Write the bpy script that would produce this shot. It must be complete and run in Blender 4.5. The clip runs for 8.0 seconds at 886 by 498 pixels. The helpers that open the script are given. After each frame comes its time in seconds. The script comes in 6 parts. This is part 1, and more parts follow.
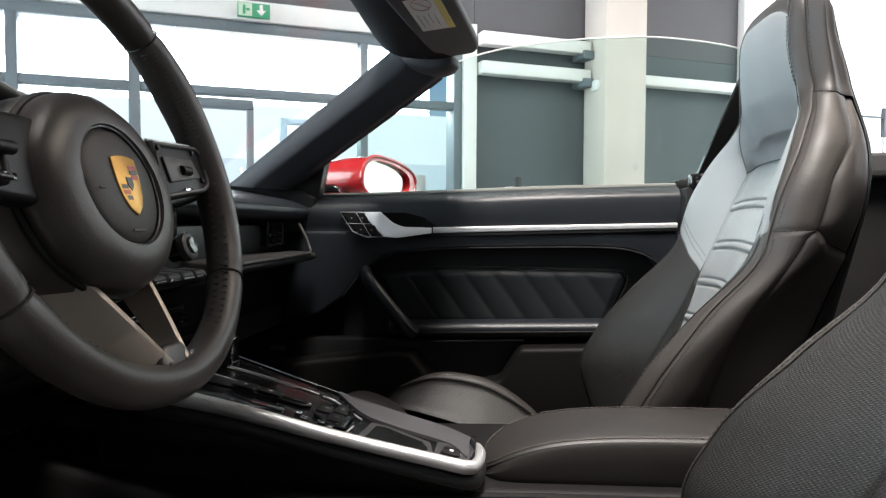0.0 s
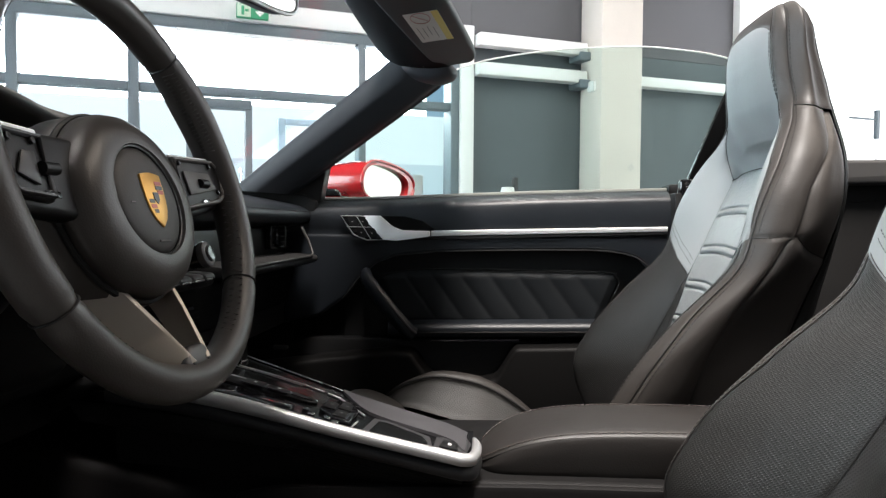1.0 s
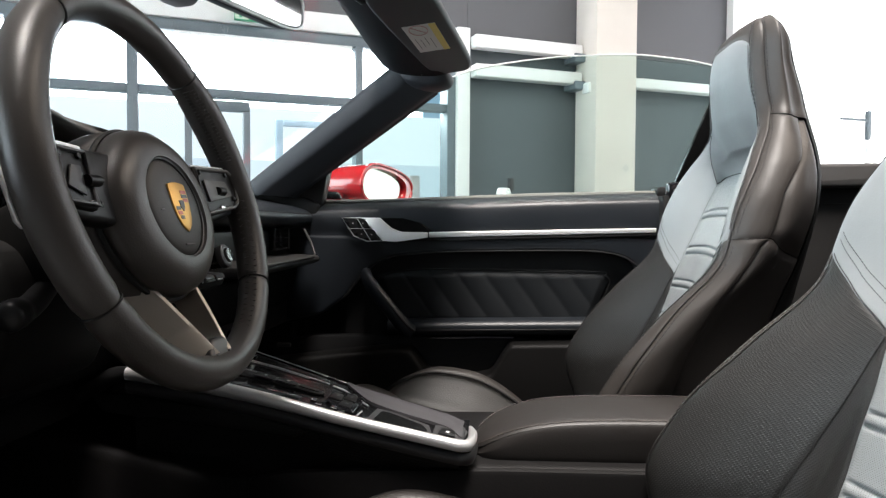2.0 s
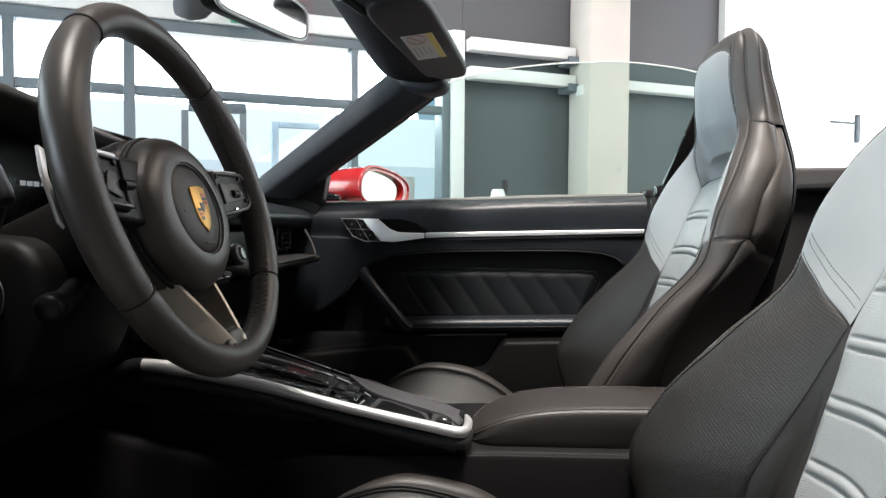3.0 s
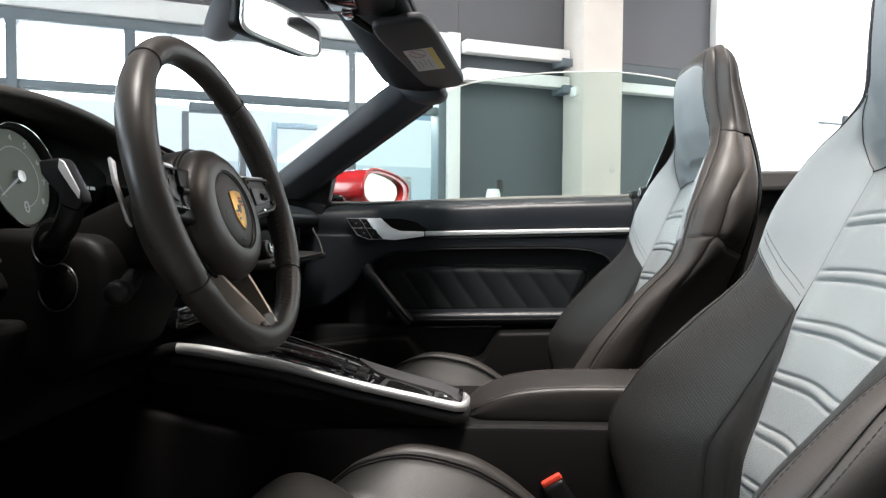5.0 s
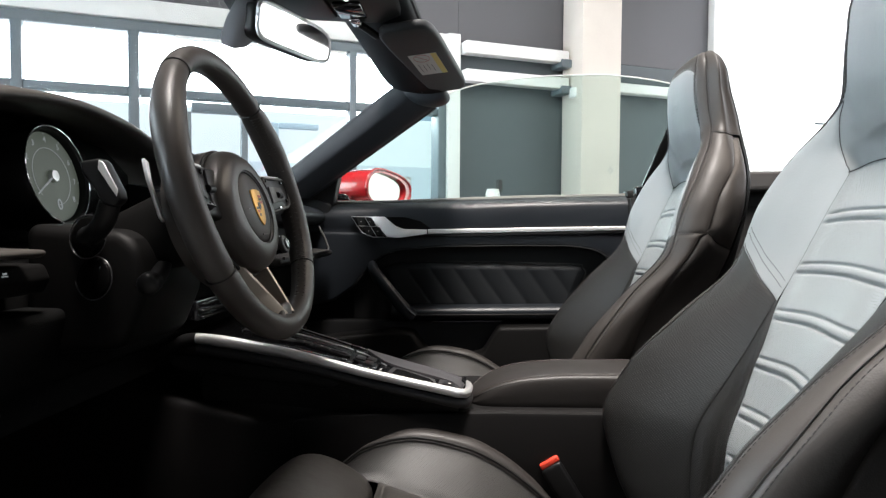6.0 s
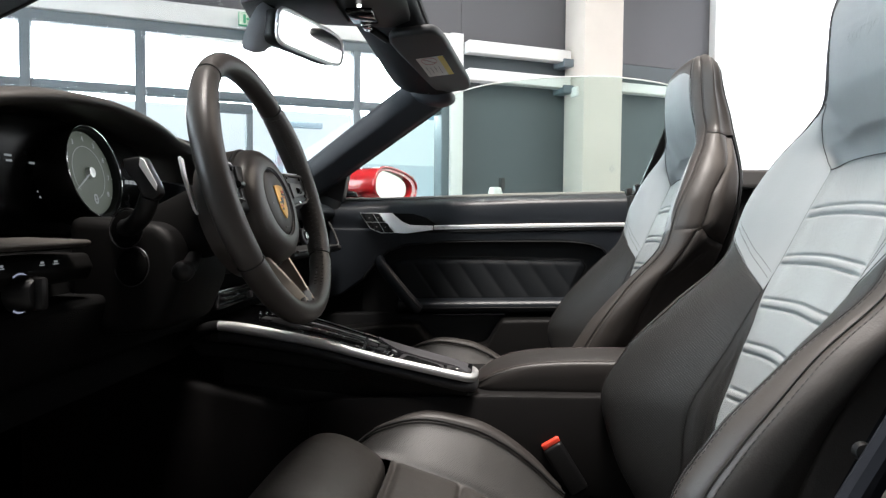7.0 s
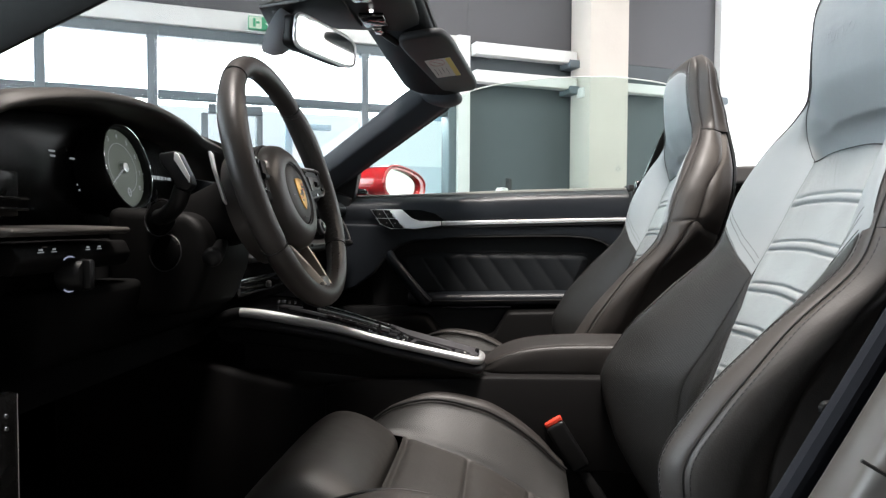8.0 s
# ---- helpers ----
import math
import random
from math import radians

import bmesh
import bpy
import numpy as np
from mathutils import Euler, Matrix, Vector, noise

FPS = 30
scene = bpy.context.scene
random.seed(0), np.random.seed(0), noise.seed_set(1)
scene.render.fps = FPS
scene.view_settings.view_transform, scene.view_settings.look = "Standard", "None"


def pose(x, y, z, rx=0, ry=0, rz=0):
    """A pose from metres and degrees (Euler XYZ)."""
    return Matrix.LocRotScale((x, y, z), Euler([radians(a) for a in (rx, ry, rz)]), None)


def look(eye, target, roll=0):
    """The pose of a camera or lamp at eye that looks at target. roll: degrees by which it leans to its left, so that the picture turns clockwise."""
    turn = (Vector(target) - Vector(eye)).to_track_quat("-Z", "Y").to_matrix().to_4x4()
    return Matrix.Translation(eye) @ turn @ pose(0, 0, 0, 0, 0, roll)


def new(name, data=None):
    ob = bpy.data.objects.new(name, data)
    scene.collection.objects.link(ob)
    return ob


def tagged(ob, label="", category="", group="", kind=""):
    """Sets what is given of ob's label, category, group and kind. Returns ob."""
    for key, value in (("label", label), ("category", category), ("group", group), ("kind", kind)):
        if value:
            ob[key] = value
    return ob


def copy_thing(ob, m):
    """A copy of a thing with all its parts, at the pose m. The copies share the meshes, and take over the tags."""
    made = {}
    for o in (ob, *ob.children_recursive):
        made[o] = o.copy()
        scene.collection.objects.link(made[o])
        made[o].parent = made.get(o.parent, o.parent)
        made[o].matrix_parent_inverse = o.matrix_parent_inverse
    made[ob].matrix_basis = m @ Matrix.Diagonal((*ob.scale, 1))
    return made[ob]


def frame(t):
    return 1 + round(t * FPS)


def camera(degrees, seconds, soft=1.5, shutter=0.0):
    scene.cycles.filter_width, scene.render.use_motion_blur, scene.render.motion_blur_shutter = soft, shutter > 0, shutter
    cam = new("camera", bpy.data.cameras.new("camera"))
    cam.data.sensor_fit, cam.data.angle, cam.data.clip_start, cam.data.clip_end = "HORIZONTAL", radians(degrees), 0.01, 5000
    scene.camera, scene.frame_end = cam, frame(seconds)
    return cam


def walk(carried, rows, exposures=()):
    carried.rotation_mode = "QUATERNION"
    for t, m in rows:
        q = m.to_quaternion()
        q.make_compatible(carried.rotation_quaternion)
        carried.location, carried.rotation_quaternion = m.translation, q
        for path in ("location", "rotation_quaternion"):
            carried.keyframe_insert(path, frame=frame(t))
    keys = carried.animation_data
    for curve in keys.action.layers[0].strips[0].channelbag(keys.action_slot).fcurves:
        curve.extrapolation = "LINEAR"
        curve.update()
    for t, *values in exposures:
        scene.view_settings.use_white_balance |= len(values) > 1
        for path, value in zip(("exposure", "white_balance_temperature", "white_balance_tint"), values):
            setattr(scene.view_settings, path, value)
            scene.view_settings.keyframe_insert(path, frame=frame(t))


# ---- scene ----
cam = camera(63.9, 8.0, 1.3)
PATH = [
    (0, (0.031, 0.044, 0.822), (-0.158, 2.034, 0.744), 0.3),
    (0.5, (0.033, 0.02, 0.83), (-0.154, 2.01, 0.747), 0.3),
    (1, (0.033, -0.003, 0.832), (-0.147, 1.987, 0.751), 0.4),
    (1.5, (0.035, -0.032, 0.836), (-0.141, 1.959, 0.754), 0.3),
    (3, (0.037, -0.118, 0.836), (-0.117, 1.875, 0.758), 0.4),
    (3.5, (0.036, -0.146, 0.836), (-0.111, 1.847, 0.757), 0.4),
    (4, (0.037, -0.174, 0.837), (-0.107, 1.819, 0.758), 0.5),
    (4.5, (0.038, -0.203, 0.837), (-0.104, 1.79, 0.757), 0.4),
    (6, (0.035, -0.291, 0.832), (-0.104, 1.702, 0.752), 0.4),
    (6.5, (0.031, -0.325, 0.83), (-0.108, 1.668, 0.747), 0.5),
    (7, (0.03, -0.357, 0.826), (-0.114, 1.636, 0.742), 0.5),
    (7.5, (0.029, -0.39, 0.818), (-0.121, 1.603, 0.737), 0.4),
    (8, (0.034, -0.426, 0.81), (-0.131, 1.566, 0.731), 0.3),
]
walk(cam, [(t, look(eye, target, roll)) for t, eye, target, roll in PATH])

# ---- world and light ----
scene.view_settings.exposure = 0.0
scene.view_settings.use_white_balance = True
scene.view_settings.white_balance_temperature = 6150
world = bpy.data.worlds.new("World")
scene.world = world
world.use_nodes = True
wn = world.node_tree.nodes
sky = wn.new("ShaderNodeTexSky")
sky.sky_type, sky.sun_disc = "NISHITA", False
sky.sun_elevation, sky.sun_rotation = radians(38), radians(150)
wn["Background"].inputs["Strength"].default_value = 0.1
world.node_tree.links.new(sky.outputs[0], wn["Background"].inputs["Color"])
sun = new("sun", bpy.data.lights.new("sun", "SUN"))
sun.data.energy, sun.data.angle, sun.data.color = 2.0, radians(0.5), (1, 0.95, 0.88)
sun.matrix_world = look((0, 0, 12), (-3, 8, 0))


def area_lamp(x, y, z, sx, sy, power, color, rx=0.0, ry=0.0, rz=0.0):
    lamp = new("unseen_lamp", bpy.data.lights.new("unseen_lamp", "AREA"))
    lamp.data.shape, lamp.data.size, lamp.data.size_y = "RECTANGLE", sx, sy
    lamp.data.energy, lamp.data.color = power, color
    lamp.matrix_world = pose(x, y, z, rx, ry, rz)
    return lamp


# Unseen lamps overhead, added to light the cabin, seats, wall and column.
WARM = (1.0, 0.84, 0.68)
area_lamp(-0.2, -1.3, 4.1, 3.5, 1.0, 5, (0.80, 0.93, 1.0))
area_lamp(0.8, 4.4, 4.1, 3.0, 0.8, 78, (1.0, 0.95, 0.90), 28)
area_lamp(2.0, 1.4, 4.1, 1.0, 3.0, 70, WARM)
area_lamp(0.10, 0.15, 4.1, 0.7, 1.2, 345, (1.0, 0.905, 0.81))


# ---- materials ----
def nodes_of(name):
    m = bpy.data.materials.new(name)
    m.use_nodes = True
    t = m.node_tree
    return m, t.nodes, t.links, t.nodes["Principled BSDF"]


def surface(name, color, rough=0.5, metal=0.0, vary=0.15, grain=60.0, stain=4.0, bump=0.1, dist=0.001, coat=0.0, spec=0.5, voronoi=False, sheen=0.0, wrinkle=0.0):
    """A material with fine grain and a coarse stain in colour, roughness and relief."""
    m, n, l, b = nodes_of(name)
    tc = n.new("ShaderNodeTexCoord")
    fine = n.new("ShaderNodeTexVoronoi" if voronoi else "ShaderNodeTexNoise")
    fine.inputs["Scale"].default_value = grain
    big = n.new("ShaderNodeTexNoise")
    big.inputs["Scale"].default_value, big.inputs["Detail"].default_value = stain, 5
    for q in (fine, big):
        l.new(tc.outputs["Object"], q.inputs["Vector"])
    mix = n.new("ShaderNodeMixRGB")
    mix.inputs[1].default_value = (*[c * (1 - vary) for c in color], 1)
    mix.inputs[2].default_value = (*[min(1, c * (1 + vary)) for c in color], 1)
    l.new(big.outputs["Fac"], mix.inputs[0])
    l.new(mix.outputs[0], b.inputs["Base Color"])
    rg = n.new("ShaderNodeMapRange")
    rg.inputs["To Min"].default_value, rg.inputs["To Max"].default_value = max(0.02, rough - 0.08), min(1, rough + 0.08)
    l.new(big.outputs["Fac"], rg.inputs["Value"])
    l.new(rg.outputs[0], b.inputs["Roughness"])
    b.inputs["Metallic"].default_value = metal
    b.inputs["Coat Weight"].default_value = coat
    b.inputs["Specular IOR Level"].default_value = spec
    b.inputs["Sheen Weight"].default_value = sheen
    if bump:
        bp = n.new("ShaderNodeBump")
        bp.inputs["Strength"].default_value, bp.inputs["Distance"].default_value = bump, dist
        l.new(fine.outputs[0], bp.inputs["Height"])
        l.new(bp.outputs[0], b.inputs["Normal"])
        if wrinkle:
            soft = n.new("ShaderNodeTexNoise")
            soft.inputs["Scale"].default_value, soft.inputs["Detail"].default_value = 22, 3
            l.new(tc.outputs["Object"], soft.inputs["Vector"])
            wb = n.new("ShaderNodeBump")
            wb.inputs["Strength"].default_value, wb.inputs["Distance"].default_value = wrinkle, 0.006
            l.new(soft.outputs["Fac"], wb.inputs["Height"])
            l.new(wb.outputs[0], bp.inputs["Normal"])
    return m


def perforated(name, color, rough, pitch, hole=0.32, spec=0.5):
    """Leather with rows of small punched holes."""
    m, n, l, b = nodes_of(name)
    tc = n.new("ShaderNodeTexCoord")
    mp = n.new("ShaderNodeMapping")
    mp.inputs["Rotation"].default_value = (0, 0, radians(45))
    l.new(tc.outputs["UV"], mp.inputs["Vector"])
    v = n.new("ShaderNodeTexVoronoi")
    v.voronoi_dimensions = "2D"
    v.inputs["Scale"].default_value, v.inputs["Randomness"].default_value = 1 / pitch, 0.0
    l.new(mp.outputs[0], v.inputs["Vector"])
    ramp = n.new("ShaderNodeMapRange")
    ramp.inputs["From Min"].default_value, ramp.inputs["From Max"].default_value = hole * 0.75, hole
    l.new(v.outputs["Distance"], ramp.inputs["Value"])
    big = n.new("ShaderNodeTexNoise")
    big.inputs["Scale"].default_value = 7
    l.new(tc.outputs["Object"], big.inputs["Vector"])
    tone = n.new("ShaderNodeMixRGB")
    tone.inputs[1].default_value = (*[c * 0.85 for c in color], 1)
    tone.inputs[2].default_value = (*[c * 1.15 for c in color], 1)
    l.new(big.outputs["Fac"], tone.inputs[0])
    mix = n.new("ShaderNodeMixRGB")
    mix.inputs[1].default_value = (*[c * 0.22 for c in color], 1)
    l.new(tone.outputs[0], mix.inputs[2])
    l.new(ramp.outputs[0], mix.inputs[0])
    l.new(mix.outputs[0], b.inputs["Base Color"])
    b.inputs["Roughness"].default_value = rough
    b.inputs["Specular IOR Level"].default_value = spec
    bp = n.new("ShaderNodeBump")
    bp.inputs["Strength"].default_value, bp.inputs["Distance"].default_value = 0.5, 0.0006
    l.new(ramp.outputs[0], bp.inputs["Height"])
    l.new(bp.outputs[0], b.inputs["Normal"])
    return m


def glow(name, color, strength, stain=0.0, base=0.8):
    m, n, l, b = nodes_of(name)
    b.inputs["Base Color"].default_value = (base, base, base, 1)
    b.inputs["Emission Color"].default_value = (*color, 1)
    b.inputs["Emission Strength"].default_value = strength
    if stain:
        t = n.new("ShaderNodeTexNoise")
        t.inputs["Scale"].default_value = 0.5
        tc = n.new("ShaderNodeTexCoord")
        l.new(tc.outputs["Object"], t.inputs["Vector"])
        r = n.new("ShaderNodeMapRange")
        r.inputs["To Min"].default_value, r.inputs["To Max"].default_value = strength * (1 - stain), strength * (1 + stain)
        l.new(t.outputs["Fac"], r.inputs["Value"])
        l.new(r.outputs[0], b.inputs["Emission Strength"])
    return m


def clear_glass(name, color, gloss=1.0):
    """A thin pane: clear, tinted, with the mirror gloss of glass."""
    m, n, l, b = nodes_of(name)
    n.remove(b)
    clear, shine, mix, fr = n.new("ShaderNodeBsdfTransparent"), n.new("ShaderNodeBsdfGlossy"), n.new("ShaderNodeMixShader"), n.new("ShaderNodeLayerWeight")
    clear.inputs["Color"].default_value = (*color, 1)
    shine.inputs["Roughness"].default_value = 0.02
    power, scale = n.new("ShaderNodeMath"), n.new("ShaderNodeMapRange")
    power.operation, power.inputs[1].default_value = "POWER", 5.0
    scale.inputs["To Min"].default_value, scale.inputs["To Max"].default_value = 0.03, 0.7 * gloss
    l.new(fr.outputs["Facing"], power.inputs[0])
    l.new(power.outputs[0], scale.inputs["Value"])
    l.new(scale.outputs[0], mix.inputs[0])
    l.new(clear.outputs[0], mix.inputs[1])
    l.new(shine.outputs[0], mix.inputs[2])
    l.new(mix.outputs[0], n["Material Output"].inputs["Surface"])
    return m


LEATHER = surface("black_leather", (0.017, 0.0163, 0.0160), 0.50, spec=0.38, wrinkle=0.15, vary=0.2, grain=520, stain=5, bump=0.25, dist=0.0004, voronoi=True)
ARMREST_LEATHER = surface("armrest_leather", (0.024, 0.0215, 0.0200), 0.47, spec=0.42, wrinkle=0.15, vary=0.2, grain=520, stain=5, bump=0.25, dist=0.0004, voronoi=True)
# Paler dash leather: light on the hood and driver's lip put into colour.
LIT_DASH_LEATHER = surface("lit_dash_leather", (0.040, 0.036, 0.032), 0.52, spec=0.4, wrinkle=0.12, vary=0.15, grain=520, stain=5, bump=0.2, dist=0.0004, voronoi=True)
SHELL_LEATHER = surface("seat_shell_leather", (0.030, 0.0268, 0.0250), 0.50, spec=0.4, wrinkle=0.2, vary=0.2, grain=520, stain=5, bump=0.25, dist=0.0004, voronoi=True)
SEAT_SIDE = surface("seat_side_leather", (0.043, 0.0379, 0.0342), 0.49, spec=0.45, wrinkle=0.25, vary=0.2, grain=520, stain=5, bump=0.25, dist=0.0004, voronoi=True)
DOOR_LEATHER = surface("door_leather", (0.0086, 0.0110, 0.0145), 0.42, wrinkle=0.15, vary=0.2, grain=520, stain=5, bump=0.25, dist=0.0004, voronoi=True)
INSERT_LEATHER = surface("door_insert_leather", (0.0080, 0.0096, 0.0112), 0.58, spec=0.3, wrinkle=0.1, vary=0.2, grain=520, stain=5, bump=0.25, dist=0.0004, voronoi=True)
LEATHER_SEAT = surface("seat_leather", (0.031, 0.0288, 0.0268), 0.42, wrinkle=0.25, vary=0.18, grain=480, stain=6, bump=0.22, dist=0.0004, voronoi=True)
PERFORATED = perforated("perforated_leather", (0.0175, 0.0172, 0.0160), 0.50, 0.0028, 0.36)
GREY_LEATHER = surface("grey_leather", (0.232, 0.246, 0.251), 0.56, wrinkle=0.15, vary=0.08, grain=480, stain=6, bump=0.2, dist=0.0004, voronoi=True)
INSERT = perforated("perforated_insert", (0.235, 0.248, 0.250), 0.50, 0.0022, 0.20)
WHEEL_LEATHER = surface("wheel_leather", (0.046, 0.0407, 0.0368), 0.38, vary=0.2, grain=700, stain=9, bump=0.2, dist=0.0003, voronoi=True)
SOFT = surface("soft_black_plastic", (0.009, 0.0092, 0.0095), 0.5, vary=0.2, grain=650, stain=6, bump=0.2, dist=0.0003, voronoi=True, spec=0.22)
PLASTIC = surface("black_plastic", (0.006, 0.006, 0.0063), 0.42, vary=0.2, grain=300, stain=8, bump=0.05, dist=0.0003, spec=0.3)
GLOSS = surface("gloss_black", (0.006, 0.006, 0.007), 0.08, vary=0.2, grain=80, stain=20, bump=0.0, coat=0.5)
CONSOLE_BLACK = surface("console_black", (0.004, 0.004, 0.0045), 0.16, vary=0.2, grain=80, stain=20, bump=0.0, spec=0.16)
FLANK_GREY = surface("flank_grey", (0.052, 0.050, 0.054), 0.42, vary=0.1, grain=400, stain=8, bump=0.05, dist=0.0002)
DISPLAY = surface("display_black", (0.004, 0.004, 0.004), 0.25, vary=0.2, grain=80, stain=20, bump=0.0, spec=0.12)
# Near black, so the shade low in the cabin is in its colour.
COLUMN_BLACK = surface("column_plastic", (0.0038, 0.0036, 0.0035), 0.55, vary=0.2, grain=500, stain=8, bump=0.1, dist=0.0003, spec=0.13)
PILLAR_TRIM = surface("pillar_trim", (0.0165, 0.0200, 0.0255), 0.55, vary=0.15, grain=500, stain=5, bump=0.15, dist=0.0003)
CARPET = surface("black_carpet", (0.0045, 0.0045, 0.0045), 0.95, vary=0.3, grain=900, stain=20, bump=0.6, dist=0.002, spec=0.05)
SILVER = surface("brushed_aluminium", (0.74, 0.74, 0.74), 0.40, 0.82, vary=0.06, grain=300, stain=12, bump=0.04, dist=0.0002)
FOOT_SILVER = surface("satin_aluminium", (0.12, 0.115, 0.112), 0.5, 1.0, vary=0.06, grain=300, stain=14, bump=0.03, dist=0.0002)
DARK_SILVER = surface("dark_aluminium", (0.40, 0.355, 0.305), 0.5, 0.8, vary=0.08, grain=300, stain=14, bump=0.04, dist=0.0002)
BRIGHT_SILVER = surface("polished_aluminium", (0.86, 0.86, 0.86), 0.28, 1.0, vary=0.04, grain=300, stain=12, bump=0.03, dist=0.0002)
LEVER_SILVER = surface("satin_lever_silver", (0.82, 0.82, 0.82), 0.46, 0.75, vary=0.04, grain=300, stain=12, bump=0.02, dist=0.0002)
LOWER_TRIM = surface("dark_satin_trim", (0.022, 0.0215, 0.023), 0.38, vary=0.1, grain=400, stain=8, bump=0.05, dist=0.0002)
LIT_POD_GREY = surface("lit_switch_grey", (0.078, 0.074, 0.071), 0.46, vary=0.1, grain=400, stain=12, bump=0.05, dist=0.0002)
HUB_VINYL = surface("hub_disc_vinyl", (0.034, 0.0308, 0.0285), 0.52, vary=0.12, grain=600, stain=9, bump=0.12, dist=0.0003, voronoi=True)
SATIN_GREY = surface("satin_grey_plastic", (0.036, 0.0355, 0.037), 0.4, vary=0.12, grain=400, stain=8, bump=0.05, dist=0.0002)
CHROME = surface("chrome", (0.8, 0.8, 0.8), 0.1, 1.0, vary=0.03, grain=50, stain=10, bump=0.0)
THREAD = surface("black_thread", (0.014, 0.013, 0.0125), 0.7, vary=0.2, grain=900, stain=50, bump=0.0)
RED = surface("red_paint", (0.42, 0.012, 0.016), 0.25, vary=0.06, grain=20, stain=3, bump=0.0, coat=1.0)
RED_PLASTIC = surface("red_plastic", (0.75, 0.06, 0.03), 0.45, vary=0.08, grain=200, stain=20, bump=0.05, dist=0.0003)
GOLD = surface("gold_enamel", (0.75, 0.42, 0.10), 0.35, 0.6, vary=0.1, grain=400, stain=40, bump=0.1, dist=0.0004)
CREST_RED = surface("red_enamel", (0.45, 0.05, 0.03), 0.3, vary=0.1, grain=200, stain=40, bump=0.0)
CREST_BLACK = surface("black_enamel", (0.02, 0.015, 0.012), 0.3, vary=0.1, grain=200, stain=40, bump=0.0)
STICKER = surface("white_sticker", (0.62, 0.62, 0.60), 0.5, vary=0.06, grain=100, stain=20, bump=0.0)
STICKER_YELLOW = surface("yellow_print", (0.70, 0.58, 0.16), 0.5, vary=0.08, grain=100, stain=20, bump=0.0)
PRINT = surface("dark_print", (0.10, 0.09, 0.09), 0.6, vary=0.1, grain=100, stain=20, bump=0.0)
PRINT_WHITE = surface("white_print", (0.75, 0.75, 0.75), 0.5, vary=0.05, grain=100, stain=20, bump=0.0)
STICKER_RING = surface("faded_red_print", (0.50, 0.30, 0.28), 0.5, vary=0.05, grain=100, stain=20, bump=0.0)
DARK_CHROME = surface("smoked_chrome", (0.30, 0.30, 0.31), 0.22, 1.0, vary=0.05, grain=80, stain=10, bump=0.0)
FADED = surface("faded_mark", (0.42, 0.40, 0.38), 0.7, vary=0.05, grain=100, stain=20, bump=0.0)
CAP_GREY = surface("rear_cap_vinyl", (0.055, 0.053, 0.052), 0.6, vary=0.1, grain=400, stain=5, bump=0.15, dist=0.0003)
PRINT_DIM = surface("dim_print", (0.10, 0.11, 0.11), 0.5, vary=0.05, grain=100, stain=20, bump=0.0)
# Felt made pale to carry the outside light falling on the door top.
BELT_TOP = surface("felt_strip", (0.22, 0.22, 0.20), 0.7, vary=0.1, grain=300, stain=6, bump=0.1)
SENSOR = surface("grey_sensor_plastic", (0.42, 0.45, 0.49), 0.5, vary=0.06, grain=200, stain=8, bump=0.03)
MIRROR = surface("mirror_glass", (0.85, 0.85, 0.84), 0.03, 1.0, vary=0.02, grain=20, stain=4, bump=0.0)
WING_MIRROR = surface("wing_mirror_glass", (0.50, 0.495, 0.44), 0.04, 1.0, vary=0.02, grain=20, stain=4, bump=0.0)
THREAD_WARM = surface("brown_thread", (0.075, 0.058, 0.050), 0.6, vary=0.2, grain=900, stain=50, bump=0.0)
THREAD_PALE = surface("grey_thread", (0.13, 0.124, 0.122), 0.6, vary=0.2, grain=900, stain=50, bump=0.0)
VISOR_VINYL = surface("visor_vinyl", (0.033, 0.036, 0.040), 0.55, spec=0.35, vary=0.12, grain=500, stain=6, bump=0.2, dist=0.0003, voronoi=True)
HEADER_CLOTH = surface("header_cloth", (0.0048, 0.0062, 0.0080), 0.6, spec=0.14, vary=0.2, grain=700, stain=6, bump=0.15, dist=0.0004)
WINDOW = clear_glass("tinted_glass", (0.87, 0.935, 0.91))
SCREEN_GLASS = clear_glass("windscreen_glass", (0.97, 0.985, 0.985))
RUBBER = surface("black_rubber", (0.009, 0.009, 0.009), 0.6, spec=0.25, vary=0.2, grain=200, stain=10, bump=0.05, dist=0.0005)
WEBBING = surface("belt_webbing", (0.010, 0.011, 0.014), 0.75, vary=0.15, grain=900, stain=20, bump=0.4, dist=0.0005, spec=0.1)
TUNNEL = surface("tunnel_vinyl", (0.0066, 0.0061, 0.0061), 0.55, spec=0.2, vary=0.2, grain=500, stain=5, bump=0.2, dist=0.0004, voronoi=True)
SILL = surface("painted_sill", (0.065, 0.061, 0.057), 0.4, vary=0.06, grain=200, stain=4, bump=0.02)
WALL_DARK = surface("anthracite_panel", (0.100, 0.099, 0.105), 0.6, vary=0.08, grain=120, stain=1.2, bump=0.05)
WALL_GREEN = surface("dark_cladding", (0.082, 0.098, 0.106), 0.55, vary=0.10, grain=120, stain=1.5, bump=0.05)
CONCRETE = surface("concrete", (0.60, 0.55, 0.49), 0.8, vary=0.12, grain=35, stain=2.2, bump=0.25, dist=0.004)
FRAME_GREY = surface("grey_window_frame", (0.13, 0.158, 0.175), 0.45, vary=0.08, grain=200, stain=3, bump=0.02)
PALE_FRAME = surface("pale_blue_frame", (0.42, 0.55, 0.63), 0.5, vary=0.05, grain=120, stain=2, bump=0.02)
FRAME_WHITE = surface("white_steel", (0.78, 0.78, 0.76), 0.4, vary=0.04, grain=100, stain=3, bump=0.02)
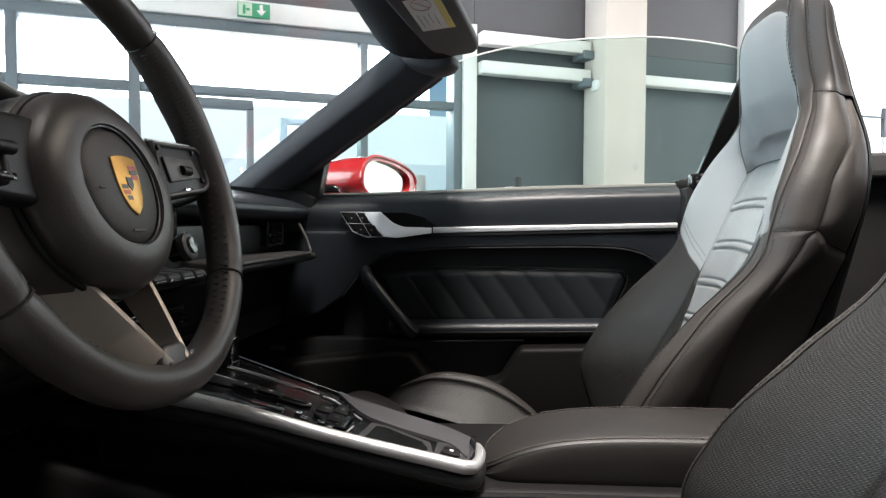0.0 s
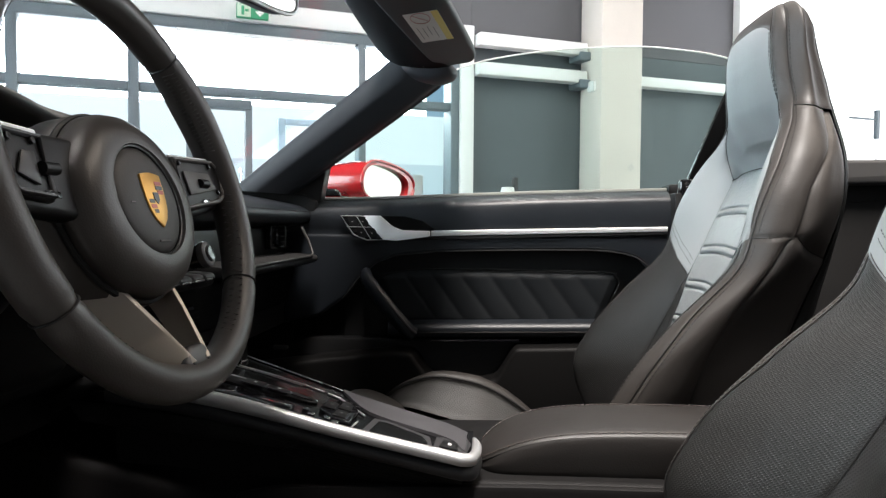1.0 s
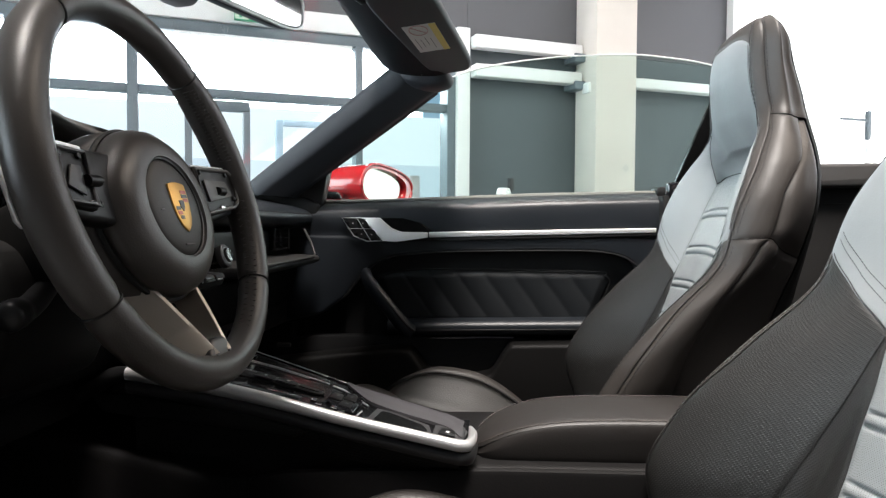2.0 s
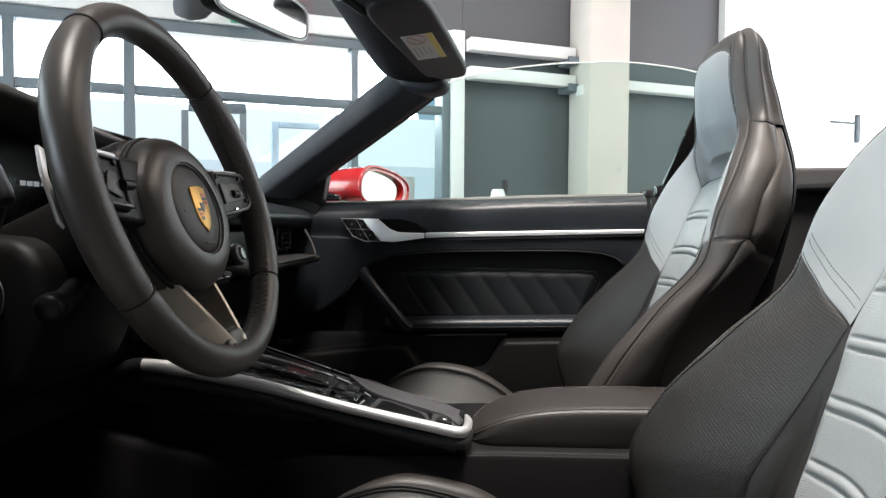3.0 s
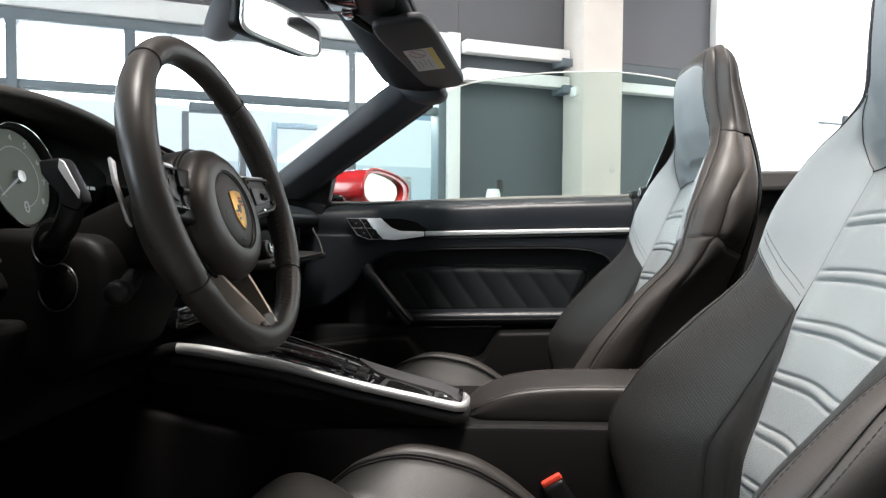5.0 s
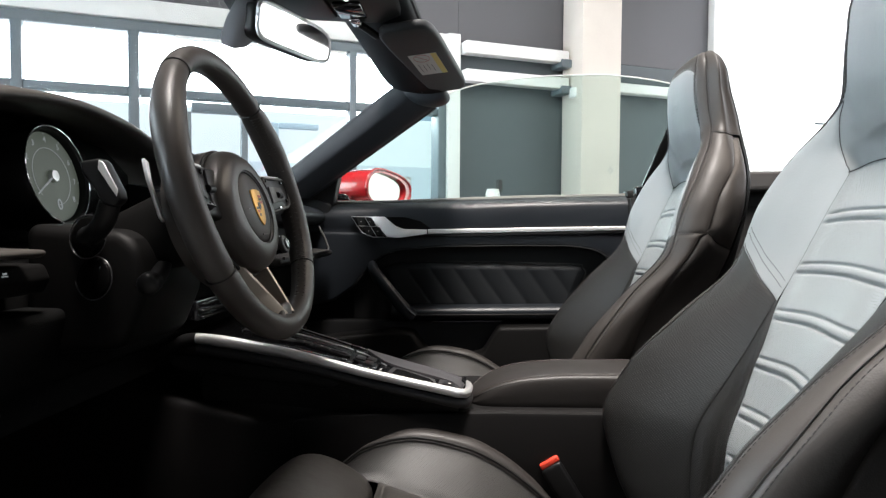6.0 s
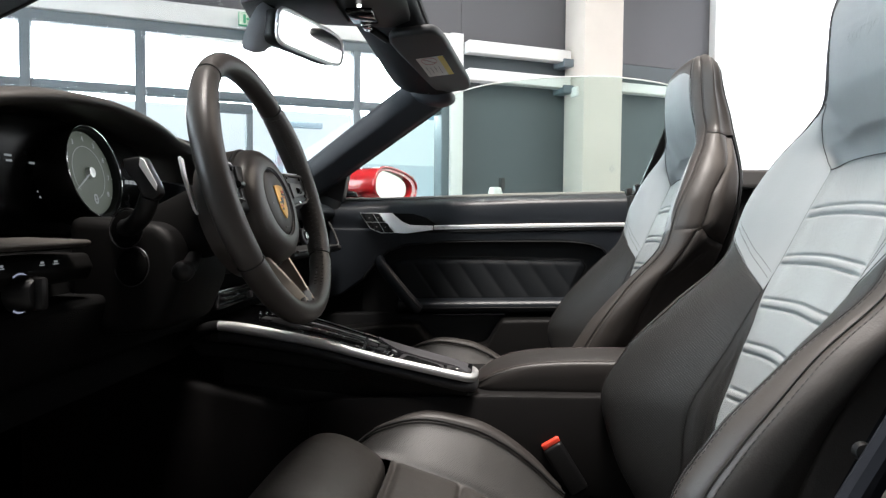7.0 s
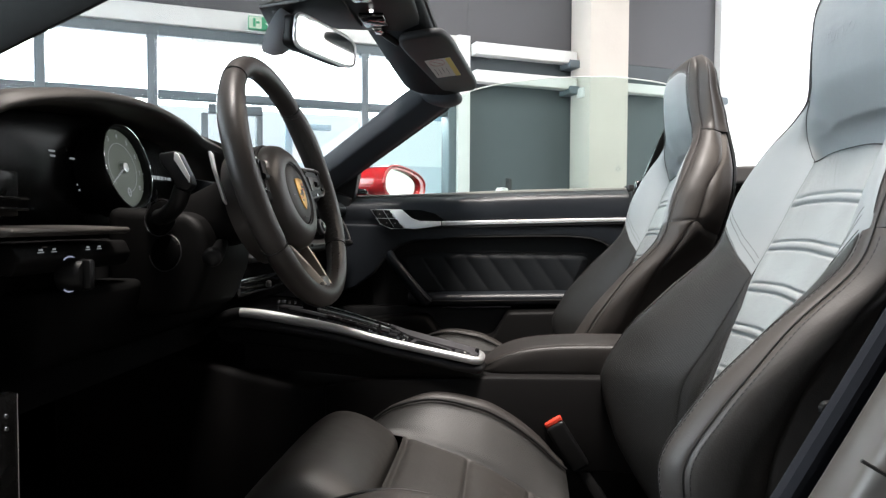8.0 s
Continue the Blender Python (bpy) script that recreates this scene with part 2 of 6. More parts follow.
FLOOR = surface("floor_tiles", (0.16, 0.155, 0.15), 0.35, vary=0.08, grain=60, stain=0.8, bump=0.03)
CEILING = surface("dark_ceiling", (0.10, 0.10, 0.105), 0.8, vary=0.08, grain=50, stain=0.6, bump=0.1)
SIGN_GREEN = surface("sign_green", (0.05, 0.33, 0.16), 0.4, vary=0.05, grain=60, stain=6, bump=0.0)
SIGN_PALE = surface("sign_pale", (0.55, 0.66, 0.52), 0.4, vary=0.05, grain=60, stain=6, bump=0.0)
DAYLIGHT = glow("bright_day", (0.93, 0.98, 1.0), 15.0, 0.05)
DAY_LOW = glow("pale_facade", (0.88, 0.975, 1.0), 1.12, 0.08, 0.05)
DAY_BASE = glow("pale_facade_base_glow", (0.76, 0.91, 0.99), 0.92, 0.08, 0.05)
DAY_SIDE = glow("frosted_glazing", (1.0, 0.972, 0.95), 1.9, 0.10)
# Glow added to an unseen wall to brighten the seat fronts.
FRONT_WALL_GLOW = glow("front_wall_glow", (0.88, 0.97, 1.0), 10.0, 0.05)
DIAL = glow("lit_dial_face", (0.78, 0.90, 0.66), 0.068, 0.0, 0.04)
RING_GLOW = glow("glowing_ring", (0.72, 0.76, 1.0), 0.35, 0.0, 0.1)
SCREEN_INK = glow("lit_display_marks", (0.95, 1.0, 1.0), 0.20, 0.0, 0.1)
LAMP = glow("map_light", (1.0, 0.97, 0.9), 3.0)


# ---- mesh helpers ----
def finish(name, bm, material, parent=None, label="", smooth=40.0):
    bmesh.ops.recalc_face_normals(bm, faces=bm.faces)
    me = bpy.data.meshes.new(name)
    bm.to_mesh(me)
    bm.free()
    me.materials.append(material)
    me.shade_smooth()
    me.set_sharp_from_angle(angle=radians(smooth))
    ob = new(name, me)
    if parent:
        ob.parent = parent
    return tagged(ob, label)


def part(name, bm, material, parent, label="", smooth=40.0):
    return finish(name, bm, material, parent, label, smooth)


def thing(name, label, category, group="", kind=""):
    return tagged(new(name), label, category, group, kind)


def spline(xs, ys, x):
    """A smooth curve through the knots (xs, ys), read at x."""
    xs, ys, x = np.asarray(xs, float), np.asarray(ys, float), np.clip(np.asarray(x, float), xs[0], xs[-1])
    slope = np.diff(ys) / np.diff(xs)
    m = np.zeros(len(xs))
    m[0], m[-1] = slope[0], slope[-1]
    for i in range(1, len(xs) - 1):
        m[i] = 0 if slope[i - 1] * slope[i] <= 0 else 2 * slope[i - 1] * slope[i] / (slope[i - 1] + slope[i])
    i = np.clip(np.searchsorted(xs, x, "right") - 1, 0, len(xs) - 2)
    h = xs[i + 1] - xs[i]
    s = (x - xs[i]) / h
    return ((2 * s**3 - 3 * s**2 + 1) * ys[i] + (s**3 - 2 * s**2 + s) * h * m[i] + (3 * s**2 - 2 * s**3) * ys[i + 1] + (s**3 - s**2) * h * m[i + 1])


def curve(points, steps=8, closed=False):
    """Points along a Catmull-Rom curve through the given ones."""
    p = [Vector(q) for q in points]
    n, out = len(p), []
    for i in range(n if closed else n - 1):
        if closed:
            a, b, c, d = p[i - 1], p[i], p[(i + 1) % n], p[(i + 2) % n]
        else:
            a, b, c, d = p[max(i - 1, 0)], p[i], p[i + 1], p[min(i + 2, n - 1)]
        for k in range(steps):
            s = k / steps
            out.append(0.5 * (2 * b + (c - a) * s + (2 * a - 5 * b + 4 * c - d) * s * s + (3 * b - a - 3 * c + d) * s**3))
    if not closed:
        out.append(p[-1])
    return out


def grid(rows, bm=None, closed_u=False, closed_v=False):
    """Faces over rows of points."""
    bm = bm or bmesh.new()
    v = [[bm.verts.new(p) for p in row] for row in rows]
    nv, nu = len(v), len(v[0])
    for i in range(nv if closed_v else nv - 1):
        for j in range(nu if closed_u else nu - 1):
            q = [v[i][j], v[i][(j + 1) % nu], v[(i + 1) % nv][(j + 1) % nu], v[(i + 1) % nv][j]]
            try:
                bm.faces.new(q)
            except ValueError:
                pass
    return bm


def uv_grid(pieces):
    """Sheets over rows of points, with the run along them in metres as their texture coordinates."""
    bm = bmesh.new()
    layer = bm.loops.layers.uv.new("UVMap")
    for rows in pieces:
        p = np.array(rows, float)
        du = np.concatenate([np.zeros((len(p), 1)), np.cumsum(np.linalg.norm(np.diff(p, axis=1), axis=2), 1)], 1)
        dv = np.concatenate([np.zeros((1, p.shape[1])), np.cumsum(np.linalg.norm(np.diff(p, axis=0), axis=2), 0)], 0)
        v = [[bm.verts.new(q) for q in row] for row in rows]
        for i in range(len(v) - 1):
            for j in range(len(v[0]) - 1):
                at = ((i, j), (i, j + 1), (i + 1, j + 1), (i + 1, j))
                f = bm.faces.new([v[a][b] for a, b in at])
                for loop, (a, b) in zip(f.loops, at):
                    loop[layer].uv = (du[a][b], dv[a][b])
    bmesh.ops.remove_doubles(bm, verts=bm.verts, dist=0.00005)
    return bm


def tube(points, radius, sides=10, closed=False, bm=None, flat=1.0, up=(0, 0, 1)):
    """A swept round or oval bar along points; radius may be a list."""
    p = [Vector(q) for q in points]
    n, rows = len(p), []
    for i, q in enumerate(p):
        a, b = (p[i - 1], p[(i + 1) % n]) if closed else (p[max(i - 1, 0)], p[min(i + 1, n - 1)])
        t = (b - a).normalized()
        u = Vector(up) - t * t.dot(Vector(up))
        u = u.normalized() if u.length > 1e-6 else t.orthogonal().normalized()
        w = t.cross(u)
        r = radius[i] if isinstance(radius, (list, tuple)) else radius
        rows.append([q + u * (r * flat * math.cos(k * math.tau / sides)) + w * (r * math.sin(k * math.tau / sides)) for k in range(sides)])
    bm = grid(rows, bm, closed_u=True, closed_v=closed)
    if not closed:
        bm.verts.ensure_lookup_table()
        total = n * sides
        base = len(bm.verts) - total
        for start in (base, base + total - sides):
            bm.faces.new([bm.verts[start + k] for k in range(sides)])
    return bm


def rounded(bm, width, segments=3, angle=30.0):
    edges = [e for e in bm.edges if len(e.link_faces) == 2 and e.calc_face_angle(0) > radians(angle)]
    bmesh.ops.bevel(bm, geom=edges, offset=width, segments=segments, profile=0.5, affect="EDGES", clamp_overlap=True)
    return bm


def box(x0, x1, y0, y1, z0, z1, bevel=0.003, segments=2, m=None):
    bm = bmesh.new()
    bmesh.ops.create_cube(bm, size=1, matrix=Matrix.LocRotScale(((x0 + x1) / 2, (y0 + y1) / 2, (z0 + z1) / 2), None, (x1 - x0, y1 - y0, z1 - z0)))
    if bevel:
        rounded(bm, bevel, segments)
    if m:
        bm.transform(m)
    return bm


def slab(outline, a, b, axis="y", bevel=0.003, segments=2, m=None):
    """An outline in the plane across axis, drawn out from a to b, with rounded edges."""
    bm = bmesh.new()

    def put(p, d):
        return {"x": (d, p[0], p[1]), "y": (p[0], d, p[1]), "z": (p[0], p[1], d)}[axis]
    lo = [bm.verts.new(put(p, a)) for p in outline]
    hi = [bm.verts.new(put(p, b)) for p in outline]
    n = len(lo)
    bm.faces.new(lo)
    bm.faces.new(hi[::-1])
    for i in range(n):
        bm.faces.new((lo[i], hi[i], hi[(i + 1) % n], lo[(i + 1) % n]))
    bmesh.ops.recalc_face_normals(bm, faces=bm.faces)
    if bevel:
        edges = [e for e in bm.edges if e.calc_face_angle(0) > radians(25)]
        bmesh.ops.bevel(bm, geom=edges, offset=bevel, segments=segments, profile=0.5, affect="EDGES", clamp_overlap=True)
    if m:
        bm.transform(m)
    return bm


def spun(profile, m, segments=48):
    """A turned body: profile rows of (radius, height) about the z axis of m."""
    rows = [[m @ Vector((r * math.cos(k * math.tau / segments), r * math.sin(k * math.tau / segments), h)) for k in range(segments)] for r, h in profile]
    return grid(rows, closed_u=True)


def stitches(points, length=0.0034, gap=0.0020, radius=0.0006):
    """A row of short thread stitches along a line."""
    p = [Vector(q) for q in points]
    bm, pos, d = bmesh.new(), 0.0, 0.0
    run = [0.0]
    for a, b in zip(p, p[1:]):
        run.append(run[-1] + (b - a).length)

    def at(s):
        i = min(max(int(np.searchsorted(run, s)) - 1, 0), len(p) - 2)
        f = (s - run[i]) / max(run[i + 1] - run[i], 1e-9)
        return p[i].lerp(p[i + 1], f)
    while pos + length < run[-1]:
        tube([at(pos), at(pos + length / 2), at(pos + length)], radius, 5, bm=bm)
        pos += length + gap
    return bm


def lettering(text, size, m, material, parent, name="lettering", depth=0.0003, shear=0.0):
    c = bpy.data.curves.new(name, "FONT")
    c.body, c.size, c.extrude, c.align_x, c.align_y, c.shear = text, size, depth, "CENTER", "CENTER", shear
    tmp = bpy.data.objects.new(name, c)
    scene.collection.objects.link(tmp)
    me = bpy.data.meshes.new_from_object(tmp.evaluated_get(bpy.context.evaluated_depsgraph_get()))
    bpy.data.objects.remove(tmp)
    me.materials.clear()
    me.materials.append(material)
    me.transform(m)
    ob = new(name, me)
    ob.parent = parent
    return ob


# ---- the showroom ----
WALL_TURN, WALL_AWAY = 26.0, 7.0
ROOM = pose(0, WALL_AWAY, 0, 0, 0, WALL_TURN)


def room_box(name, u0, u1, n0, n1, z0, z1, material, bevel=0.004, parent=None, label=""):
    """A block in the wall's own axes: u along it, n into the room (negative is towards the car)."""
    return finish(name, box(u0, u1, n0, n1, z0, z1, bevel, 2, ROOM), material, parent, label)


tagged(room_box("floor", -10, 9, -13, 0.2, -0.1, 0, FLOOR, 0), "pale grey polished showroom floor", "floor", kind="structure")
tagged(room_box("ceiling", -10, 9, -13, 0.2, 4.3, 4.5, CEILING, 0), "dark grey showroom ceiling", "ceiling", kind="structure")
tagged(room_box("wall_south", -10, 9, -13.2, -13, 0, 4.3, WALL_DARK, 0), "plain dark grey showroom back wall", "wall", kind="structure")
front_wall = tagged(room_box("wall_west", -10.2, -10, -8, 0.2, 0, 4.3, FRONT_WALL_GLOW, 0), "unseen glowing front wall that lights the seat fronts", "wall", kind="structure")
# Unseen dark stretch, added to keep front fill off the cabin's near side.
room_box("wall_panel", -10.2, -10, -13, -8.004, 0, 4.3, WALL_DARK, 0, front_wall, "unseen dark wall panel that holds back fill light")

window_wall = thing("wall_north", "glazed showroom wall with grey frames and dark cladding", "wall", kind="structure")
room_box("upper_panel", -10, -0.365, 0.0, 0.2, 2.665, 4.3, WALL_DARK, 0, window_wall)
room_box("upper_panel", -0.361, 2.78, 0.0, 0.2, 2.56, 4.3, WALL_DARK, 0, window_wall)
room_box("lower_cladding", -0.361, 0.90, 0.0, 0.2, 0.0, 2.556, WALL_GREEN, 0, window_wall)
room_box("lower_cladding", 0.904, 2.78, 0.0, 0.2, 0.0, 2.556, WALL_GREEN, 0, window_wall)
room_box("header_beam", -10, -0.49, -0.06, 0.14, 2.495, 2.66, FRAME_WHITE, 0.006, window_wall, "white header beam over the windows")
room_box("window_head", -10, -0.575, -0.02, 0.16, 2.40, 2.49, FRAME_GREY, 0.004, window_wall)
room_box("white_post", -0.505, -0.375, -0.10, 0.14, 0.0, 2.66, FRAME_WHITE, 0.006, window_wall, "white steel post beside the windows")
room_box("grey_post", -0.590, -0.508, -0.06, 0.14, 0.0, 2.49, FRAME_GREY, 0.004, window_wall)
for u0, u1 in ((-1.475, -1.41), (-3.37, -3.285), (-4.22, -4.14), (-6.1, -6.02), (-8.0, -7.92)):
    room_box("mullion", u0, u1, -0.05, 0.10, 0.0, 2.398, FRAME_GREY, 0.004, window_wall)
for u0, u1 in ((-1.408, -0.574), (-3.283, -1.477), (-4.138, -3.372), (-6.018, -4.222), (-7.918, -6.102)):
    room_box("transom", u0, u1, -0.04, 0.09, 1.865, 1.935, FRAME_GREY, 0.004, window_wall)
room_box("glazing_bar", -3.0, -1.5, -0.02, 0.06, 2.375, 2.40, FRAME_WHITE, 0.003, window_wall)
# the far door in the glazing
glass_door = thing("door_1", "grey framed glass door in the window wall, closed", "door", kind="structure")
room_box("door_frame", -2.87, -2.40, -0.03, 0.08, 1.76, 1.84, FRAME_GREY, 0.004, glass_door)
room_box("door_frame", -2.455, -2.40, -0.03, 0.08, 0.0, 1.757, FRAME_GREY, 0.004, glass_door)
room_box("door_frame", -2.93, -2.873, -0.03, 0.08, 0.0, 1.757, FRAME_GREY, 0.004, glass_door)
finish("door_handle", tube([ROOM @ Vector(q) for q in ((-2.50, -0.03, 1.25), (-2.50, -0.09, 1.22), (-2.50, -0.09, 1.02), (-2.50, -0.03, 0.99))], 0.014, 10), CHROME, glass_door, "chrome bar handle")
# daylight beyond the glazing; the facade panels glow instead of being lit
tagged(room_box("backdrop", -10, -0.5, 0.9, 0.95, 1.93, 4.2, DAYLIGHT, 0), "bright overcast daylight outside", "backdrop", kind="structure")
tagged(room_box("backdrop_base", -10, -0.3, 0.77, 0.79, -0.1, 1.41, DAY_BASE, 0), "pale blue lower facade outside, its daylight put in as glow", "backdrop", kind="structure")
tagged(room_box("backdrop_facade", -10, -0.3, 0.8, 0.85, -0.1, 1.925, DAY_LOW, 0), "pale facade outside, its daylight put in as glow", "backdrop", kind="structure")
facade = thing("outside_shutter", "pale blue roller shutter outside the windows", "shutter", kind="structure")
room_box("shutter_frame", -1.10, -0.60, 0.70, 0.74, 0.0, 1.30, FRAME_WHITE, 0.004, facade)
outer_window = thing("outside_window", "pale blue framed window on the facade outside", "window", kind="structure")
room_box("window_frame", -2.085, -2.020, 0.66, 0.74, 0.3, 1.80, PALE_FRAME, 0.004, outer_window)
room_box("window_frame", -2.016, -1.62, 0.66, 0.74, 1.745, 1.80, PALE_FRAME, 0.004, outer_window)
# rails along the dark cladding
for n_rail, (u0, u1, z0, z1) in enumerate(((-0.36, 0.80, 2.465, 2.585), (-0.36, 0.80, 2.195, 2.312), (1.40, 2.78, 2.212, 2.312))):
    rail = thing("wall_rail", "white painted steel rail with bracket on the dark wall", "rail", "wall rails")
    room_box("bar", u0, u1, -0.20, -0.06, z0, z1, FRAME_WHITE, 0.01, rail)
    room_box("bracket", u1 - 0.10, u1 + 0.02, -0.22, -0.003, z0 - 0.05, z0 + 0.03, FRAME_GREY, 0.006, rail, "dark grey bracket")
    room_box("bracket", u0 + 0.2, u0 + 0.26, -0.058, -0.003, z0, z1, FRAME_GREY, 0.004, rail, "dark grey bracket")
# the concrete column
col_m = ROOM @ pose(1.055, -0.22, 0)
column = tagged(finish("column", box(-0.235, 0.235, -0.19, 0.19, 0, 4.3, 0.012, 2, col_m), CONCRETE), "square pale concrete column with small marks", "column", kind="structure")
finish("socket_box", box(-0.26, -0.233, -0.10, 0.02, 2.10, 2.20, 0.006, 2, col_m), FRAME_WHITE, column, "white junction box")
# the bright side glazing
side = thing("wall_east", "bright white frosted glazing along the side", "wall", kind="structure")
room_box("frosted_panel", 2.90, 2.95, -6.5, -0.1, 0.0, 4.28, DAY_SIDE, 0, side)
# Unseen too: dark so less side light reaches the wheel's near faces.
room_box("wall_panel", 2.90, 2.95, -13, -6.504, 0.0, 4.28, WALL_DARK, 0, side, "unseen dark wall panel that holds back fill light")
room_box("corner_post", 2.785, 2.96, -0.095, 0.2, 0.0, 4.28, FRAME_WHITE, 0.004, side)
stand = thing("display_stand", "dark metal display stand beside the bright wall", "stand")
# Lower upright is unseen; its white stands in for the bright wall's glare.
room_box("upright", 2.828, 2.852, -1.735, -1.705, 0.03, 1.58, FRAME_WHITE, 0.004, stand, "unseen lower upright, white in place of glare")
room_box("holder", 2.822, 2.858, -1.74, -1.70, 1.583, 1.84, FRAME_GREY, 0.004, stand, "dark metal holder")
room_box("arm", 2.50, 2.820, -1.73, -1.71, 1.745, 1.765, FRAME_GREY, 0.003, stand)
room_box("base_plate", 2.62, 2.89, -1.89, -1.54, 0.0, 0.03, FRAME_GREY, 0.004, stand)
# the escape sign
sign = thing("escape_sign", "green and white lit escape route sign with a down arrow", "sign")
room_box("panel", -2.535, -2.276, -0.16, -0.12, 2.497, 2.612, SIGN_GREEN, 0.003, sign)
room_box("running_figure_field", -2.530, -2.422, -0.166, -0.163, 2.503, 2.606, SIGN_PALE, 0.001, sign, "pale field with green pictogram bars")
room_box("pictogram_bar", -2.497, -2.474, -0.170, -0.1675, 2.516, 2.590, SIGN_GREEN, 0.001, sign)
room_box("pictogram_bar", -2.470, -2.440, -0.170, -0.1675, 2.545, 2.565, SIGN_GREEN, 0.001, sign)
finish("arrow", slab([(-0.014, 0.045), (0.014, 0.045), (0.014, 0.0), (0.040, 0.0), (0, -0.042), (-0.040, 0.0), (-0.014, 0.0)], -0.166, -0.163, "y", 0, 1, ROOM @ pose(-2.348, 0, 2.555)), FRAME_WHITE, sign, "white arrow pointing down")
# marks on the column, and a bollard by the wall
for k in range(4):
    finish("column_mark", slab([(-0.02, 0.0), (0.02, 0.0), (0.0, 0.03)], -0.1925, -0.1905, "y", 0, 1, col_m @ pose(0.12, 0, 1.36, 0, 90 * k, 0) @ pose(0, 0, 0.012)), FADED, column, "small grey printed mark")
bollard = thing("bollard", "white post with a pale blue cap by the dark wall", "bollard")
part("post", spun([(0.0, 0.0), (0.07, 0.0), (0.07, 1.09), (0.055, 1.14), (0.0, 1.145)], ROOM @ pose(-0.135, -0.35, 0), 24), FRAME_WHITE, bollard)
part("cap", box(-0.022, 0.022, -0.03, 0.03, 1.110, 1.235, 0.008, 2, ROOM @ pose(-0.062, -0.35, 0)), SATIN_GREY, bollard, "grey cap")

# ---- the car: shell ----
MID = 0.839  # the car's middle line


def mirrored(y):
    return 2 * MID - y


shell = thing("open_car", "red open sports car with black carpeted floor and sills", "car")
part("floor_pan", box(-1.25, 0.75, 0.22, 1.53, 0.18, 0.22, 0.01), CARPET, shell, "black carpeted floor")
part("firewall", box(-1.27, -1.20, 0.22, 1.53, 0.22, 0.80, 0.01), CARPET, shell, "black carpeted bulkhead")
for y in (0.16, mirrored(0.16)):
    part("sill", box(-1.2, 0.55, y - 0.06, y + 0.06, 0.16, 0.36, 0.03, 4), RUBBER, shell, "black door sill")
for y0, y1 in ((0.13, 0.20), (1.55, 1.62)):
    part("kick_panel", box(-1.26, -0.45, y0, y1, 0.20, 0.885, 0.012, 3), CARPET, shell, "black footwell side panel")
# Unseen bonnet, added to keep front light out of the footwell.
part("bonnet", slab([(-2.6, 0.60), (-2.5, 0.68), (-1.9, 0.80), (-1.06, 0.865), (-1.06, 0.78), (-2.6, 0.55)], 0.02, 1.66, "y", 0.02, 3), RED, shell, "unseen red bonnet that blocks front light")
part("rear_bulkhead", slab([(0.72, 0.22), (0.80, 0.22), (0.98, 0.93), (0.86, 0.93)], 0.24, 1.50, "y", 0.015), LEATHER, shell, "black leather rear seat back")
part("rear_shelf", box(0.84, 1.70, 0.10, 1.66, 0.92, 0.955, 0.012, 3), SOFT, shell, "black folded roof cover")
for y0, y1 in ((1.50, 1.60), (0.15, 0.25)):
    part("quarter_trim", slab([(0.44, 0.24), (1.3, 0.24), (1.3, 0.952), (0.55, 0.940), (0.43, 0.90)], y0, y1, "y", 0.014, 3), LEATHER, shell, "black leather rear side trim")
    part("quarter_cap", slab([(0.43, 0.878), (0.56, 0.905), (1.3, 0.915), (1.3, 0.965), (0.56, 0.955), (0.43, 0.912)], y0 - 0.03, y1 + 0.06, "y", 0.008, 3), CAP_GREY, shell, "grey padded rear side cap")
part("trim_seam", tube(curve([(0.50, 1.4985, 0.80), (0.60, 1.4985, 0.862), (0.80, 1.4985, 0.876), (1.25, 1.4985, 0.882)], 8), 0.0012, 6), THREAD, shell)
part("quarter_panel", slab([(0.40, 0.25), (1.9, 0.25), (1.9, 0.90), (0.40, 0.888)], 1.68, 1.74, "y", 0.02, 3), RED, shell, "red painted rear wing")
part("belt_moulding", box(0.385, 1.2, 1.60, 1.68, 0.885, 0.915, 0.006), RUBBER, shell)

# windscreen frame: pillars, header, glass
screen = thing("windscreen", "windscreen with dark trimmed frame and clear glass", "windscreen")


def pillar(front0, front1, rear0, rear1, y_foot, y_head, side, bow=0.0):
    """A padded pillar between a front and a rear edge in the side view."""
    rows = []
    for s in np.linspace(0, 1, 17):
        front = Vector((front0[0], 0, front0[1])).lerp(Vector((front1[0], 0, front1[1])), s)
        rear = Vector((rear0[0], 0, rear0[1])).lerp(Vector((rear1[0], 0, rear1[1])), s) + Vector((0.4, 0, -1)) * bow * math.sin(math.pi * s)
        y = y_foot + (y_head - y_foot) * s
        ins, out = y - side * 0.030, y + side * 0.022
        w = (rear - front) * (1 - 0.45 * max(0.0, (s - 0.86) / 0.14)**2)
        rear = front + w
        ring = [front + w * 0.04 + Vector((0, out, 0)), front + Vector((0, y, 0)), front + w * 0.12 + Vector((0, ins + side * 0.008, 0)), front + w * 0.45 + Vector((0, ins, 0)),
                front + w * 0.62 + Vector((0, ins + side * 0.006, 0)), front + w * 0.93 + Vector((0, y - side * 0.004, 0)), rear + Vector((0, y + side * 0.012, 0)), front + w * 0.97 + Vector((0, out, 0))]
        rows.append(curve(ring, 4, True))
    return grid(rows, closed_u=True)


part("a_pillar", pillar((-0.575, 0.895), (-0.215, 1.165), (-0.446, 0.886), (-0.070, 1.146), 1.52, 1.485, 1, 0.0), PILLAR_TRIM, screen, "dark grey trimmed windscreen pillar")
